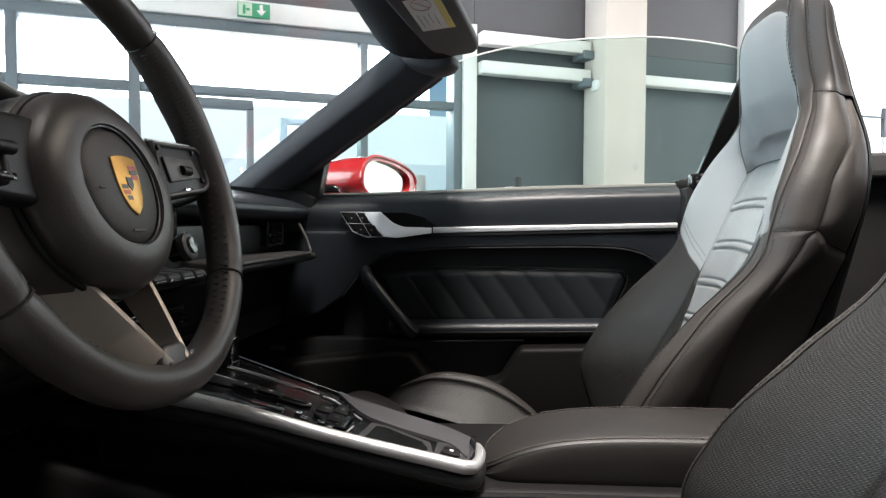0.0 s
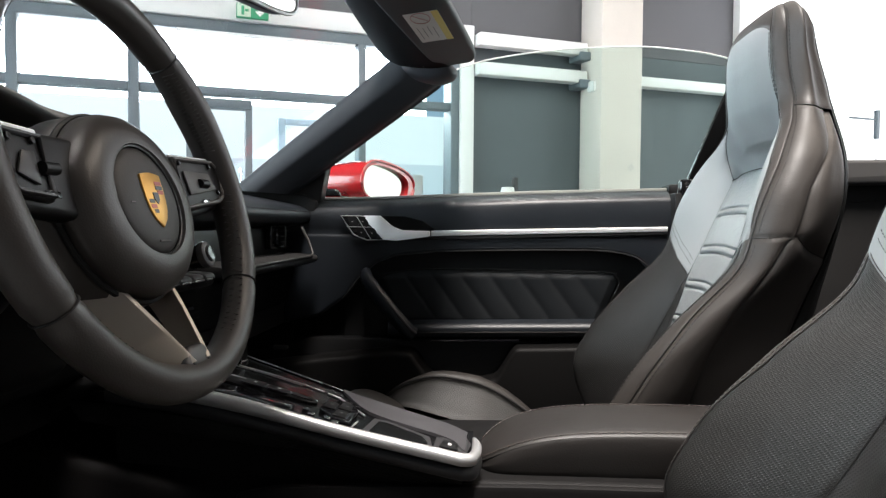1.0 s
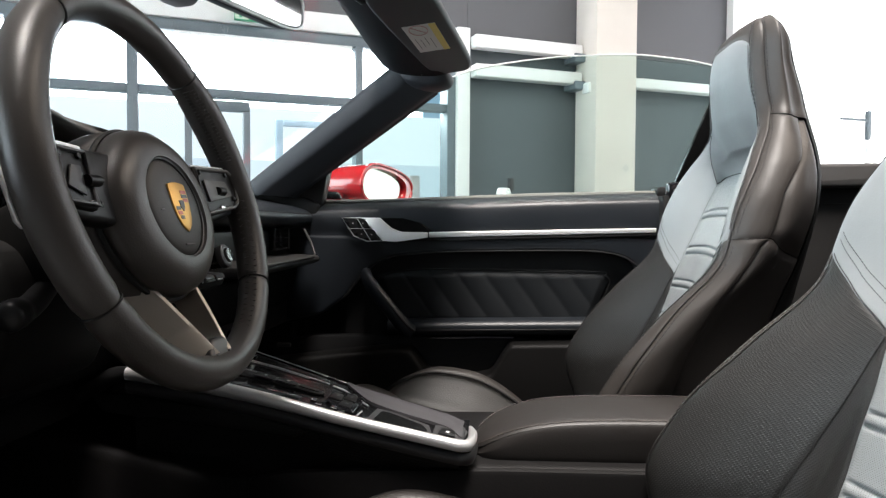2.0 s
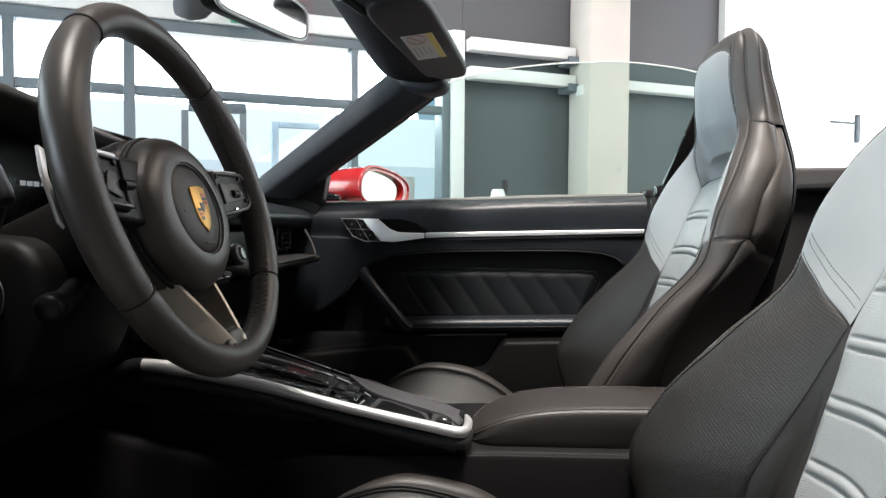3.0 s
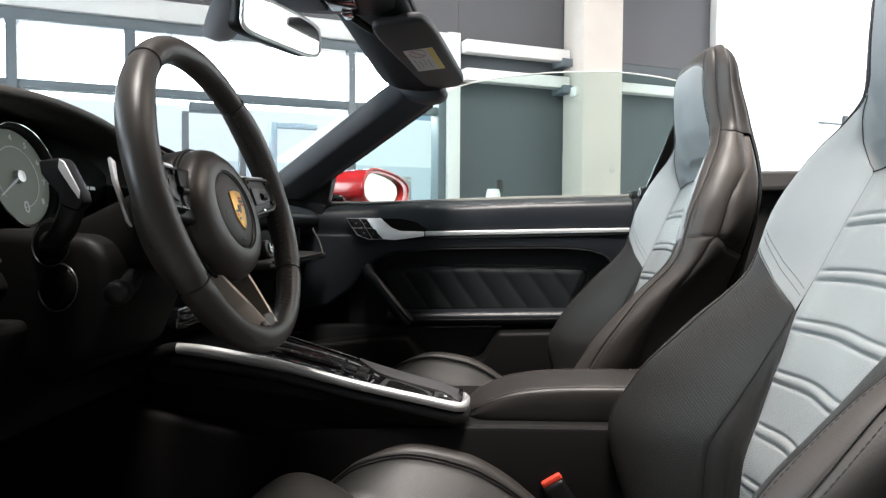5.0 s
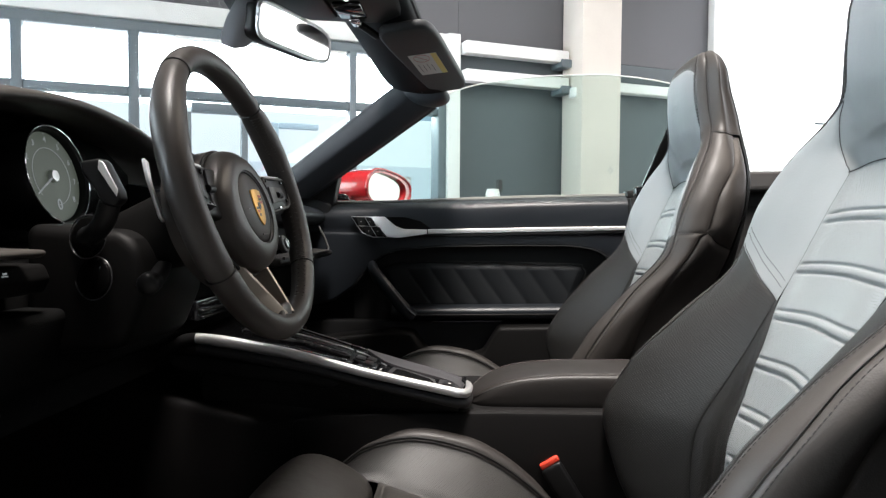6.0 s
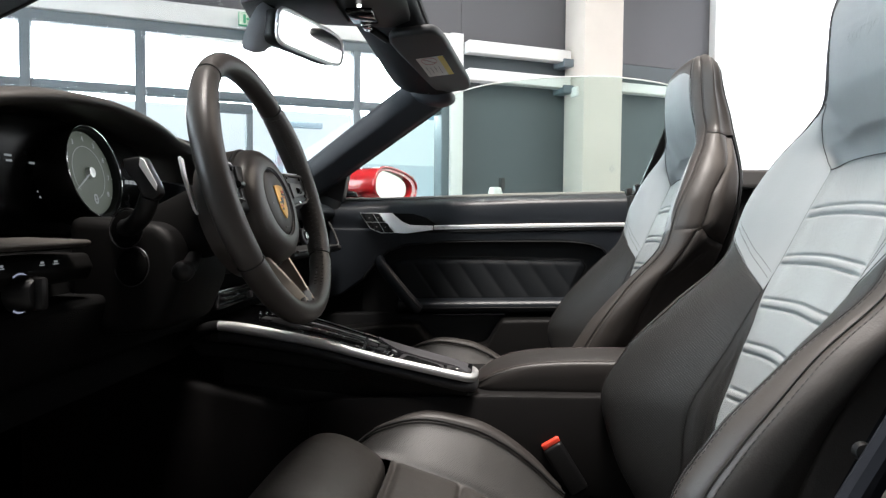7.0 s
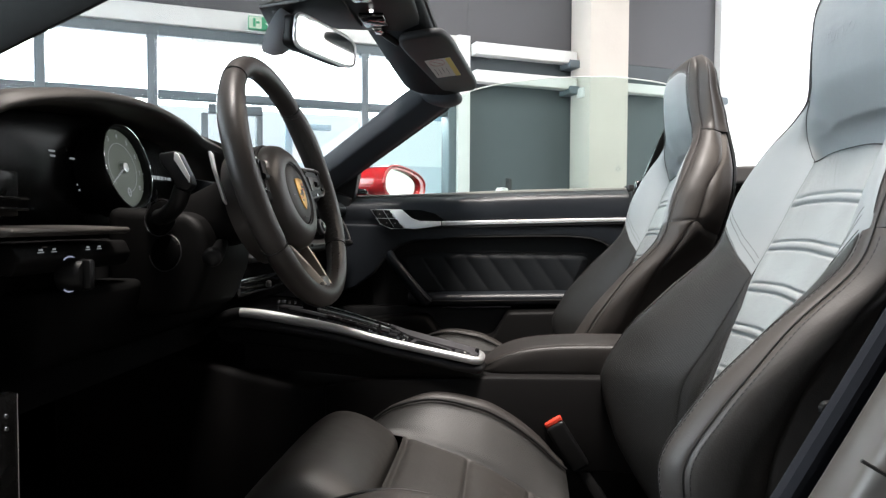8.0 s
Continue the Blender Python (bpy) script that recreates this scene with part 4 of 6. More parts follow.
def back_point(u, v):
    """The seat back's surface: u from 0 (middle of the front) over 2 (groove), 4 (crest), 5 (outer seam), 7 (side rear) to 9 (middle of the rear);
    v is the height up to DOME and runs on over the rounded top to TOP."""
    z = min(v, DOME)
    w, c, b, s, r, g = (float(spline(BACK_Z, k, z)) for k in (BACK_W, BACK_C, BACK_B, BACK_S, BACK_R, BACK_G))
    lift = b - c
    fold = 0.022 - 0.010 * min(1.0, max(0.0, (z - 0.90) / 0.08))
    wc = w - 0.030 * min(1.0, (w - g) / 0.09)
    round_off = 0.009 * min(1.0, max(0.0, (z - 0.955) / 0.04))
    p = [(0, c), (g * 0.55, c - 0.001 + 0.05 * lift + 0.12 * round_off), (g, c + 0.06 * lift + round_off), (g + (wc - g) * 0.5, c + 0.62 * lift - 0.003), (wc, b), (w, b + fold), (w + 0.003, (b + fold) * 0.5 + s * 0.5), (w - 0.012, s), (w * 0.72, r), (0, r + 0.008)]
    if v > DOME:
        a = min(1.0, (v - DOME) / (TOP - DOME)) * math.pi / 2
        z += 0.075 * math.sin(a)
        kw, kx = 1 - 0.064 * (1 - math.cos(a))**1.4 / w, max(math.cos(a)**0.7, 0.02)
        p = [(q * kw, 0.497 + (x - 0.497) * kx) for q, x in p]
    i = min(int(u), 8)
    f = u - i
    a, q, d, e = (Vector(p[min(max(k, 0), 9)] + (0,)) for k in (i - 1, i, i + 1, i + 2))
    if i == 0:
        a = Vector((-p[1][0], p[1][1], 0))
    if i == 8:
        e = Vector((-p[8][0], p[8][1], 0))
    m = 0.5 * (2 * q + (d - a) * f + (2 * a - 5 * q + 4 * d - e) * f * f + (3 * q - a - 3 * d + e) * f**3)
    return Vector((m.y, m.x, z))


# cushion: along x, half width, pan height, crest height, underside
CUSH_X = [-0.215, -0.187, -0.139, -0.069, 0.001, 0.047, 0.094, 0.131, 0.20, 0.26]
CUSH_W = [0.200, 0.226, 0.243, 0.250, 0.253, 0.255, 0.255, 0.253, 0.250, 0.245]
CUSH_P = [0.472, 0.478, 0.482, 0.463, 0.438, 0.415, 0.390, 0.378, 0.372, 0.370]
CUSH_B = [0.420, 0.466, 0.509, 0.529, 0.518, 0.497, 0.462, 0.424, 0.372, 0.360]


def cushion_point(u, x):
    """The cushion's surface: u from 0 (middle) over 2 (groove) and 4 (crest) to 6 (foot of the outer side)."""
    w, c, b = (float(spline(CUSH_X, k, x)) for k in (CUSH_W, CUSH_P, CUSH_B))
    g = 0.125
    p = [(0, c), (g * 0.6, c + 0.001), (g, c + 0.004 + 0.05 * (b - c)), (g + (w - g) * 0.40, c + 0.60 * (b - c) + 0.002), (w - 0.034, b), (w + 0.004, b - 0.040), (w - 0.005, 0.28)]
    i = min(int(u), 5)
    f = u - i
    a, q, d, e = (Vector(p[min(max(k, 0), 6)] + (0,)) for k in (i - 1, i, i + 1, i + 2))
    if i == 0:
        a = Vector((-p[1][0], p[1][1], 0))
    v = 0.5 * (2 * q + (d - a) * f + (2 * a - 5 * q + 4 * d - e) * f * f + (3 * q - a - 3 * d + e) * f**3)
    return Vector((x, v.x, v.y))


def panel(fn, u0, u1, v0, v1, nu, nv, side=1, dip=0.003, reach=0.007, relief=None, soft_u0=True, soft_u1=True):
    """A padded piece of a surface between u0..u1 and v0(u)..v1(u), sunk along its edges as at a seam."""
    us, rows = np.linspace(u0, u1, nu), []
    sv = np.linspace(0, 1, nv)
    sv = np.unique(np.concatenate([sv, sv[1] * np.array([0.12, 0.3, 0.6]), 1 - sv[1] * np.array([0.12, 0.3, 0.6])]))
    gu = np.unique(np.concatenate([us, us[0] + (us[1] - us[0]) * np.array([0.15, 0.4, 0.7]), us[-1] - (us[1] - us[0]) * np.array([0.15, 0.4, 0.7])]))
    lo = (lambda u: v0) if isinstance(v0, (int, float)) else v0
    hi = (lambda u: v1) if isinstance(v1, (int, float)) else v1
    pts = [[fn(u, lo(u) + (hi(u) - lo(u)) * s) for u in gu] for s in sv]
    n, m = len(pts), len(pts[0])
    for i in range(n):
        row = []
        for j in range(m):
            p = pts[i][j]
            tu = pts[i][min(j + 1, m - 1)] - pts[i][max(j - 1, 0)]
            tv = pts[min(i + 1, n - 1)][j] - pts[max(i - 1, 0)][j]
            no = tu.cross(tv)
            no = no.normalized() if no.length > 1e-12 else Vector((0, 0, 0))
            d = min((p - pts[0][j]).length, (p - pts[-1][j]).length, (p - pts[i][-1]).length if soft_u1 else 9, (p - pts[i][0]).length if soft_u0 else 9)
            off = dip * math.exp(-(d / reach)**2)
            if relief:
                off += relief(p) * min(1.0, (p - pts[i][-1]).length / 0.012)
            q = p + no * off * SIGN[fn]
            row.append((q.x, q.y * side, q.z))
        rows.append(row)
    return rows


SIGN = {back_point: 1.0, cushion_point: 1.0}
BANDS = [0.840, 0.778, 0.721, 0.664, 0.607, 0.551, 0.495]


def channel(p):
    """Double creases across the middle panel, bowed up a little in the middle."""
    zc = p.z + 0.006 * (p.y * p.y / 0.0121 - 0.5)
    return sum(0.0026 * math.exp(-((zc - z - 0.0058) / 0.0021)**2) + 0.0026 * math.exp(-((zc - z + 0.0058) / 0.0021)**2) - 0.0012 * math.exp(-((zc - z) / 0.0036)**2) for z in BANDS)


def neck_hollow(p):
    """The scooped hollow in the headrest's lower middle."""
    side = min(1.0, abs(p.y) / 0.128)
    return 0.85 * max(0.0, 0.948 - p.z - 0.022 * side**3) * (1 - side**6)


def cross_channel(p):
    s = ((p.x + 0.013) / 0.092) % 1.0
    return 0.006 * (math.exp(-(s / 0.045)**2) + math.exp(-((1 - s) / 0.045)**2)) - 0.0045 * math.sin(math.pi * s)


def strip_bm(rows_list):
    return uv_grid(rows_list)


def both(fn, *args, **kw):
    return [panel(fn, *args, side=1, **kw), panel(fn, *args, side=-1, **kw)]


def line_on(fn, uv, side):
    out = []
    for u, v in uv:
        p = fn(u, v)
        out.append(Vector((p.x, p.y * side, p.z)))
    return out


def head_low(u):
    return 0.895 + 0.012 * math.cos(min(u, 2.0) * math.pi / 4)


def head_top(s):
    """The upper seam of the headrest panel, rounded down at its corners."""
    return 1.106 - 0.018 * s**4


def inner_edge(z):
    """Where the leather edge band begins on its inner side."""
    return float(spline([0.79, 0.82, 0.87, 0.93, 0.962, 0.985, 1.01, 1.06, 1.157], [4.15, 4.25, 4.25, 4.15, 3.65, 2.7, 2.12, 1.98, 1.95], z))


def wing_edge(z):
    """Where the shoulder wing begins, beside the middle and headrest panels."""
    return float(spline([0.70, 0.895, 0.905, 0.936, 0.966, 0.985], [2.0, 2.0, 2.2, 2.65, 2.75, 2.5], z))


def insert_edge(z):
    """Where the middle panel ends: it narrows below the shoulder wings."""
    return float(spline([0.36, 0.56, 0.612, 0.672, 0.735, 0.76, 0.92], [0.62, 0.80, 0.98, 1.45, 1.95, 2.0, 2.0], z))


def fold_edge(z):
    """The seam along the inner side of the bolster."""
    return float(spline([0.36, 0.552, 0.585, 0.64, 0.674, 0.72, 0.76], [2.30, 2.24, 2.20, 2.11, 2.05, 2.02, 2.01], z))


def insert_point(s, z):
    return back_point(s * insert_edge(z), z)


def strip_point(s, z):
    a, b = insert_edge(z), fold_edge(z)
    return back_point(a + s * (b - a), z)


def bolster_point(s, z):
    a, b = fold_edge(z), low_inner(z)
    return back_point(a + s * (b - a), z)


def low_inner(z):
    """Where the edge band begins beside the bolster."""
    return float(spline([0.36, 0.63, 0.66, 0.70, 0.80], [4.15, 4.1, 4.02, 3.88, 3.95], z))


def low_band_point(s, z):
    a = low_inner(z)
    return back_point(a + s * (outer_edge(z) - a), z)


def head_point(s, z):
    return back_point(s * (wing_edge(z) if z < 0.985 else inner_edge(z)), z)


def wing_point(s, z):
    a, b = wing_edge(z), inner_edge(z)
    return back_point(a + s * (b - a), z)


def outer_edge(z):
    """Where the edge band ends and the side of the seat begins."""
    return float(spline([0.36, 0.64, 0.70, 0.74, 0.80, 0.86, 0.93, 0.96, 0.985, 1.03, 1.157], [4.95, 4.85, 4.55, 4.40, 4.35, 4.5, 4.6, 4.55, 4.3, 4.0, 3.75], z))


def band_point(s, z):
    a = inner_edge(z)
    return back_point(a + s * (outer_edge(z) - a), z)


def rear_edge(z):
    """The crease along the side: the edge of the rear shell below, of the rear padding above."""
    return float(spline([0.36, 0.685, 0.731, 0.769, 0.80, 0.806, 0.864, 0.896, 0.92, 0.985], [7.3, 6.75, 5.95, 5.55, 5.65, 5.9, 5.95, 6.3, 6.8, 7.2], z))


def side_point(s, z):
    a = outer_edge(z)
    return back_point(a + s * (rear_edge(z) - a), z)


def rear_point(s, z):
    a = rear_edge(z)
    return back_point(a + s * (7.7 - a), z)


def head_side_point(s, z):
    a = outer_edge(z)
    return back_point(a + s * (7.7 - a), z)


for fn in (head_point, wing_point, band_point, side_point, insert_point, strip_point, bolster_point, low_band_point, rear_point, head_side_point):
    SIGN[fn] = 1.0


def wing_low(u):
    return 0.735 + 0.07 * min(1.0, (u - 2) / 1.95)


def bolster_top(s):
    return 0.735 + 0.07 * s


def build_seat(name, label):
    seat = thing(name, label, "car seat", "front seats")
    # seat back pieces
    part("middle_panel", strip_bm(both(insert_point, 0, 1, 0.44, lambda s: head_low(2 * s), 16, 420, dip=0.0016, reach=0.004, relief=channel, soft_u0=False)), INSERT, seat, "perforated middle panel with double cross seams", 80)
    part("head_panel", strip_bm(both(head_point, 0, 1, lambda s: head_low(2 * s), head_top, 28, 90, dip=0.0010, reach=0.003, relief=neck_hollow, soft_u0=False)), GREY_LEATHER, seat, "smooth grey leather headrest panel", 80)
    part("head_cap", strip_bm(both(head_point, 0, 1, head_top, TOP, 12, 16, dip=0.0010, reach=0.003, soft_u0=False)), SEAT_SIDE, seat, "black leather band over the headrest", 80)
    for side in (1, -1):
        part("wing", strip_bm([panel(wing_point, 0, 1, lambda s: 0.735 + 0.07 * s, 0.9845, 16, 40, side=side, dip=0.0012, reach=0.003)]), GREY_LEATHER, seat, "smooth grey leather shoulder wing", 80)
        part("edge_band", strip_bm([panel(band_point, 0, 1, 0.806, TOP, 12, 60, side=side, dip=0.0010, reach=0.0025)]), SEAT_SIDE, seat, "black leather edge band round the headrest", 80)
        part("inner_strip", strip_bm([panel(strip_point, 0, 1, 0.36, 0.7345, 8, 40, side=side, dip=0.0012, reach=0.003)]), PERFORATED, seat, "perforated strip beside the middle panel", 80)
        part("back_bolster", strip_bm([panel(bolster_point, 0, 1, 0.36, bolster_top, 18, 50, side=side, dip=0.0014, reach=0.003)]), PERFORATED, seat, "perforated side bolster", 80)
        part("edge_band", strip_bm([panel(low_band_point, 0, 1, 0.36, 0.8055, 10, 60, side=side, dip=0.0010, reach=0.0025)]), SEAT_SIDE, seat, "leather edge band", 80)
        part("side_panel", strip_bm([panel(side_point, 0, 1, 0.36, 0.806, 12, 40, side=side, dip=0.0016, reach=0.004)]), SEAT_SIDE, seat, "leather side panel", 80)
        part("rear_shell", strip_bm([panel(rear_point, 0, 1, 0.36, lambda s: 0.806 - 0.034 * s**1.6, 12, 40, side=side, dip=0.0045, reach=0.006)]), SHELL_LEATHER, seat, "dark leather rear shell side", 80)
        part("side_panel", strip_bm([panel(side_point, 0, 1, 0.807, lambda s: 0.985 - 0.008 * s, 14, 30, side=side, dip=0.0014, reach=0.004)]), SEAT_SIDE, seat, "leather side panel", 80)
        part("rear_padding", strip_bm([panel(rear_point, 0, 1, lambda s: 0.807 - 0.034 * s**1.6, 0.977, 12, 30, side=side, dip=0.0055, reach=0.010)]), SEAT_SIDE, seat, "leather rear padding", 80)
        part("side_panel", strip_bm([panel(head_side_point, 0, 1, lambda s: 0.985 - 0.008 * s, TOP, 14, 20, side=side, dip=0.0012, reach=0.003)]), SEAT_SIDE, seat, "leather side panel", 80)
        part("back_shell", strip_bm([panel(back_point, 7.7, 9, 0.36, TOP, 12, 40, side=side, dip=0.003, reach=0.006, soft_u1=False)]), SOFT, seat, "black back shell", 80)
        rise = np.linspace(0.968, 1.095, 50)
        seams = [[(inner_edge(z), z) for z in np.linspace(0.82, 1.125, 90)], [(wing_edge(z), z) for z in np.linspace(0.897, 0.984, 40)], [(outer_edge(z), z) for z in np.linspace(0.38, 1.13, 120)],
                 [(low_inner(z), z) for z in np.linspace(0.38, 0.80, 80)], [(fold_edge(z), z) for z in np.linspace(0.40, 0.73, 60)], [(u, wing_low(u)) for u in np.linspace(2.02, 3.9, 30)],
                 [(u, 0.985 - 0.008 * (u - outer_edge(0.985)) / 3.0) for u in np.linspace(4.3, 7.2, 24)]]
        for line in seams:
            part("seam", tube(line_on(back_point, line, side), 0.0005, 6), THREAD, seat)
        rows = [[(inner_edge(z) + 0.24, z) for z in rise], [(inner_edge(z) - 0.10, z) for z in rise], [(outer_edge(z) + 0.22, z) for z in np.linspace(0.815, 1.12, 80)], [(outer_edge(z) + 0.20, z) for z in np.linspace(0.38, 0.80, 90)],
                [(low_inner(z) + 0.12, z) for z in np.linspace(0.38, 0.80, 90)], [(u, 0.806) for u in np.linspace(4.45, 5.6, 20)]]
        # Black thread also paints in the shade of the stitch holes.
        for line in rows:
            part("stitching", stitches(line_on(back_point, line, side), 0.0038, 0.0026, 0.00055), THREAD, seat)
        for dz in (0.013, 0.021):
            part("stitching", stitches(line_on(back_point, [(u, wing_low(u) + dz + 0.004 * max(0.0, u - 3.0)) for u in np.linspace(2.1, 3.9, 30)], side), 0.0030, 0.0016, 0.00045), THREAD, seat)
    part("seam", tube([Vector((p.x - 0.0004, sd * p.y, p.z)) for sd, us in ((1, np.linspace(2, 0, 16)), (-1, np.linspace(0, 2, 16)[1:])) for p in [back_point(u, head_low(u)) for u in us]], 0.0008, 6), THREAD, seat)
    # cushion pieces
    part("cushion_panel", strip_bm(both(cushion_point, 0, 2, -0.113, 0.26, 12, 150, relief=cross_channel, soft_u0=False)), LEATHER_SEAT, seat, "smooth leather cushion panel", 80)
    for side in (1, -1):
        part("cushion_bolster", strip_bm([panel(cushion_point, 2, 3.46, -0.205, 0.142, 16, 50, side=side, dip=0.004, reach=0.008)]), PERFORATED, seat, "perforated cushion bolster", 80)
        part("cushion_side", strip_bm([panel(cushion_point, 3.46, 6, -0.205, 0.142, 14, 40, side=side, dip=0.004, reach=0.006)]), SHELL_LEATHER, seat, "leather cushion side", 80)
        part("cushion_piping", tube([p + Vector((0, 0, 0.0014)) for p in line_on(cushion_point, [(3.46, x) for x in np.linspace(-0.20, 0.14, 50)], side)], 0.0024, 6), RUBBER, seat)
    # thigh rest at the front edge
    rows = []
    for y in list(np.linspace(-0.140, 0.140, 25)) + [0.146, 0.151, 0.155, 0.1575]:
        rows.append((y, (1 - (abs(y) / 0.159)**7)**0.5))
    rows = [(-y, k) for y, k in rows[:24:-1]] + rows
    for n, (y, k) in enumerate(rows):
        sec = [(-0.124, 0.40), (-0.120, 0.462), (-0.124, 0.482), (-0.140, 0.499), (-0.172, 0.517), (-0.202, 0.524), (-0.230, 0.516), (-0.268, 0.482), (-0.313, 0.426), (-0.338, 0.391), (-0.336, 0.366), (-0.318, 0.350), (-0.20, 0.35)]
        rows[n] = [Vector((-0.22 + (q.x + 0.22) * (0.8 + 0.2 * k), y, 0.43 + (q.z - 0.43) * (0.35 + 0.65 * k))) for q in curve([(a, 0, b) for a, b in sec], 4, True)]
    bm = grid(rows, closed_u=True)
    for r in (rows[0], rows[-1]):
        bm.faces.new([bm.verts.new(p) for p in r])
    part("thigh_rest", bm, LEATHER_SEAT, seat, "smooth leather thigh rest", 60)
    part("thigh_seam", tube([(-0.3365 + 0.012 * (abs(y) / 0.150)**6, y, 0.384 - 0.003 * math.cos(y * 12)) for y in np.linspace(-0.145, 0.145, 20)], 0.0016, 6), THREAD, seat)
    part("seat_base", box(-0.16, 0.30, -0.20, 0.20, 0.222, 0.36, 0.02, 3), PLASTIC, seat, "black plastic seat base")
    for y in (-0.17, 0.17):
        part("seat_rail", box(-0.22, 0.30, y - 0.02, y + 0.02, 0.2205, 0.245, 0.004, 2), PLASTIC, seat)
    # embossed script on the headrest
    c = back_point(0, 1.052)
    tm = Matrix(((0.0, math.sin(radians(4)), -math.cos(radians(4)), c.x + 0.0003), (-1.0, 0.0, 0.0, 0.0), (0.0, math.cos(radians(4)), math.sin(radians(4)), c.z), (0, 0, 0, 1)))
    script = lettering("turbo", 0.034, tm, GREY_LEATHER, seat, "embossed_script", 0.0002, 0.35)
    for v in script.data.vertices:
        v.co.x = back_point(min(2.0, abs(v.co.y) / 0.058), v.co.z).x + (v.co.x - c.x) * 0.3 - 0.0004
    return seat


driver_seat = build_seat("car_seat", "black leather driver's sports seat with perforated bolsters")
driver_seat.matrix_basis = pose(0, 0.512, 0)
passenger_seat = copy_thing(driver_seat, pose(-0.002, 1.166, -0.014, 0, -3, 0))
for piece in passenger_seat.children:
    if piece.name.split(".")[0] in ("cushion_panel", "cushion_bolster", "cushion_side", "cushion_piping", "thigh_rest", "thigh_seam"):
        piece.location.z += 0.004 if piece.name.startswith("cushion_panel") else 0.024
tagged(passenger_seat, "black leather passenger sports seat beside the closed door")

# belt buckle and belt
buckle = thing("belt_buckle", "black belt buckle with red release button beside the driver's seat", "belt buckle")
bmx = pose(0.121, 0.752, 0.480, 0, -32, 0)
part("body", box(-0.016, 0.016, -0.028, 0.028, -0.085, 0.0, 0.006, 3, bmx), PLASTIC, buckle)
part("release_button", box(-0.014, 0.016, -0.024, 0.024, -0.002, 0.008, 0.003, 3, bmx), RED_PLASTIC, buckle, "red release button")
part("stalk", box(-0.010, 0.010, -0.016, 0.016, -0.27, -0.086, 0.004, 2, bmx), RUBBER, buckle)
belt_thing = thing("seat_belt", "dark seat belt webbing hanging beside the driver's seat", "seat belt")
rows = []
for s in np.linspace(0, 1, 24):
    c = Vector((0.240 + 0.20 * s + 0.02 * math.sin(s * 3), 0.222 + 0.01 * math.sin(s * 5), 0.44 + 0.46 * s))
    rows.append([c + Vector((a * 0.9, 0.006 * math.sin(a * 60), -a * 0.35)) for a in np.linspace(-0.024, 0.024, 7)])
bm = grid(rows)
bmesh.ops.solidify(bm, geom=bm.faces[:], thickness=0.0015)
part("webbing", bm, WEBBING, belt_thing)
part("stop_button", spun([(0.0, 0.006), (0.006, 0.005), (0.0075, 0.001), (0.0075, 0.0)], pose(0.318, 0.214, 0.648, 90, 0, 0), 18), PLASTIC, belt_thing, "black belt stop button")
side_trim = thing("door_opening_trim", "grey painted door opening edge with black seal", "door opening")
part("painted_edge", slab([(0.15, 0.36), (0.30, 0.36), (0.58, 0.88), (0.435, 0.88)], 0.10, 0.16, "y", 0.012, 3), SILL, side_trim)
part("rubber_lip", tube(curve([(0.139, 0.165, 0.36), (0.272, 0.165, 0.60), (0.425, 0.165, 0.88)], 8), 0.009, 8), WEBBING, side_trim, "black rubber lip")

part("panel_gap", tube([(0.292, 0.0995, 0.640), (0.330, 0.0995, 0.618)], 0.0014, 6), RUBBER, side_trim, "black panel gap")
post_trim = thing("door_hinge_post", "black door hinge post with a bright edge strip", "hinge post")
part("post", box(-0.442, -0.418, 0.135, 0.2030, 0.36, 0.648, 0.004, 2), DISPLAY, post_trim)
part("edge_strip", tube([(-0.4174, 0.1985, 0.36), (-0.4174, 0.1985, 0.643), (-0.4180, 0.1995, 0.646)], 0.0005, 6), FADED, post_trim, "thin grey edge strip")
for z in (0.617, 0.629):
    part("bolt", spun([(0.0, 0.0015), (0.0022, 0.0012), (0.0026, 0.0)], pose(-0.4182, 0.184, z, 0, 90, 0), 12), CHROME, post_trim)

# ---- centre console ----
console = thing("centre_console", "black centre console with silver side trims and shift panel", "console")
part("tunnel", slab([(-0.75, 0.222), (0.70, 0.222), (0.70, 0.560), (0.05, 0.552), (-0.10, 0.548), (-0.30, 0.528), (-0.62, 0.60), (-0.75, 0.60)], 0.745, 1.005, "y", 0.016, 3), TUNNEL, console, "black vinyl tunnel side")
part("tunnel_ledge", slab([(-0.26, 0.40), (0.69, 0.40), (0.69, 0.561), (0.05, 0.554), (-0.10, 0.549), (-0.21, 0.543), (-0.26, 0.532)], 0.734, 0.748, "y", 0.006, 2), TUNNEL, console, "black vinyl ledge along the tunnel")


def edge_left(x):
    return Vector((x, float(spline([-0.46, -0.40, -0.28, -0.13, -0.01], [0.745, 0.731, 0.729, 0.727, 0.7235], x)), float(spline([-0.46, -0.397, -0.284, -0.136, -0.01], [0.660, 0.662, 0.647, 0.614, 0.590], x))))


def edge_right(x):
    return Vector((x, float(spline([-0.46, -0.32, -0.246, -0.17, -0.085, -0.032, -0.012], [1.0, 0.922, 0.888, 0.866, 0.841, 0.824, 0.808], x)), edge_left(x).z))


lx = list(np.linspace(-0.403, -0.012, 26))
trim_l = [edge_left(x) for x in lx]
tip = curve([edge_left(-0.012), (-0.003, 0.731, 0.5885), (0.001, 0.750, 0.588), (0.0005, 0.772, 0.5885), (-0.002, 0.788, 0.588)], 6)[1:]
loop = trim_l + tip


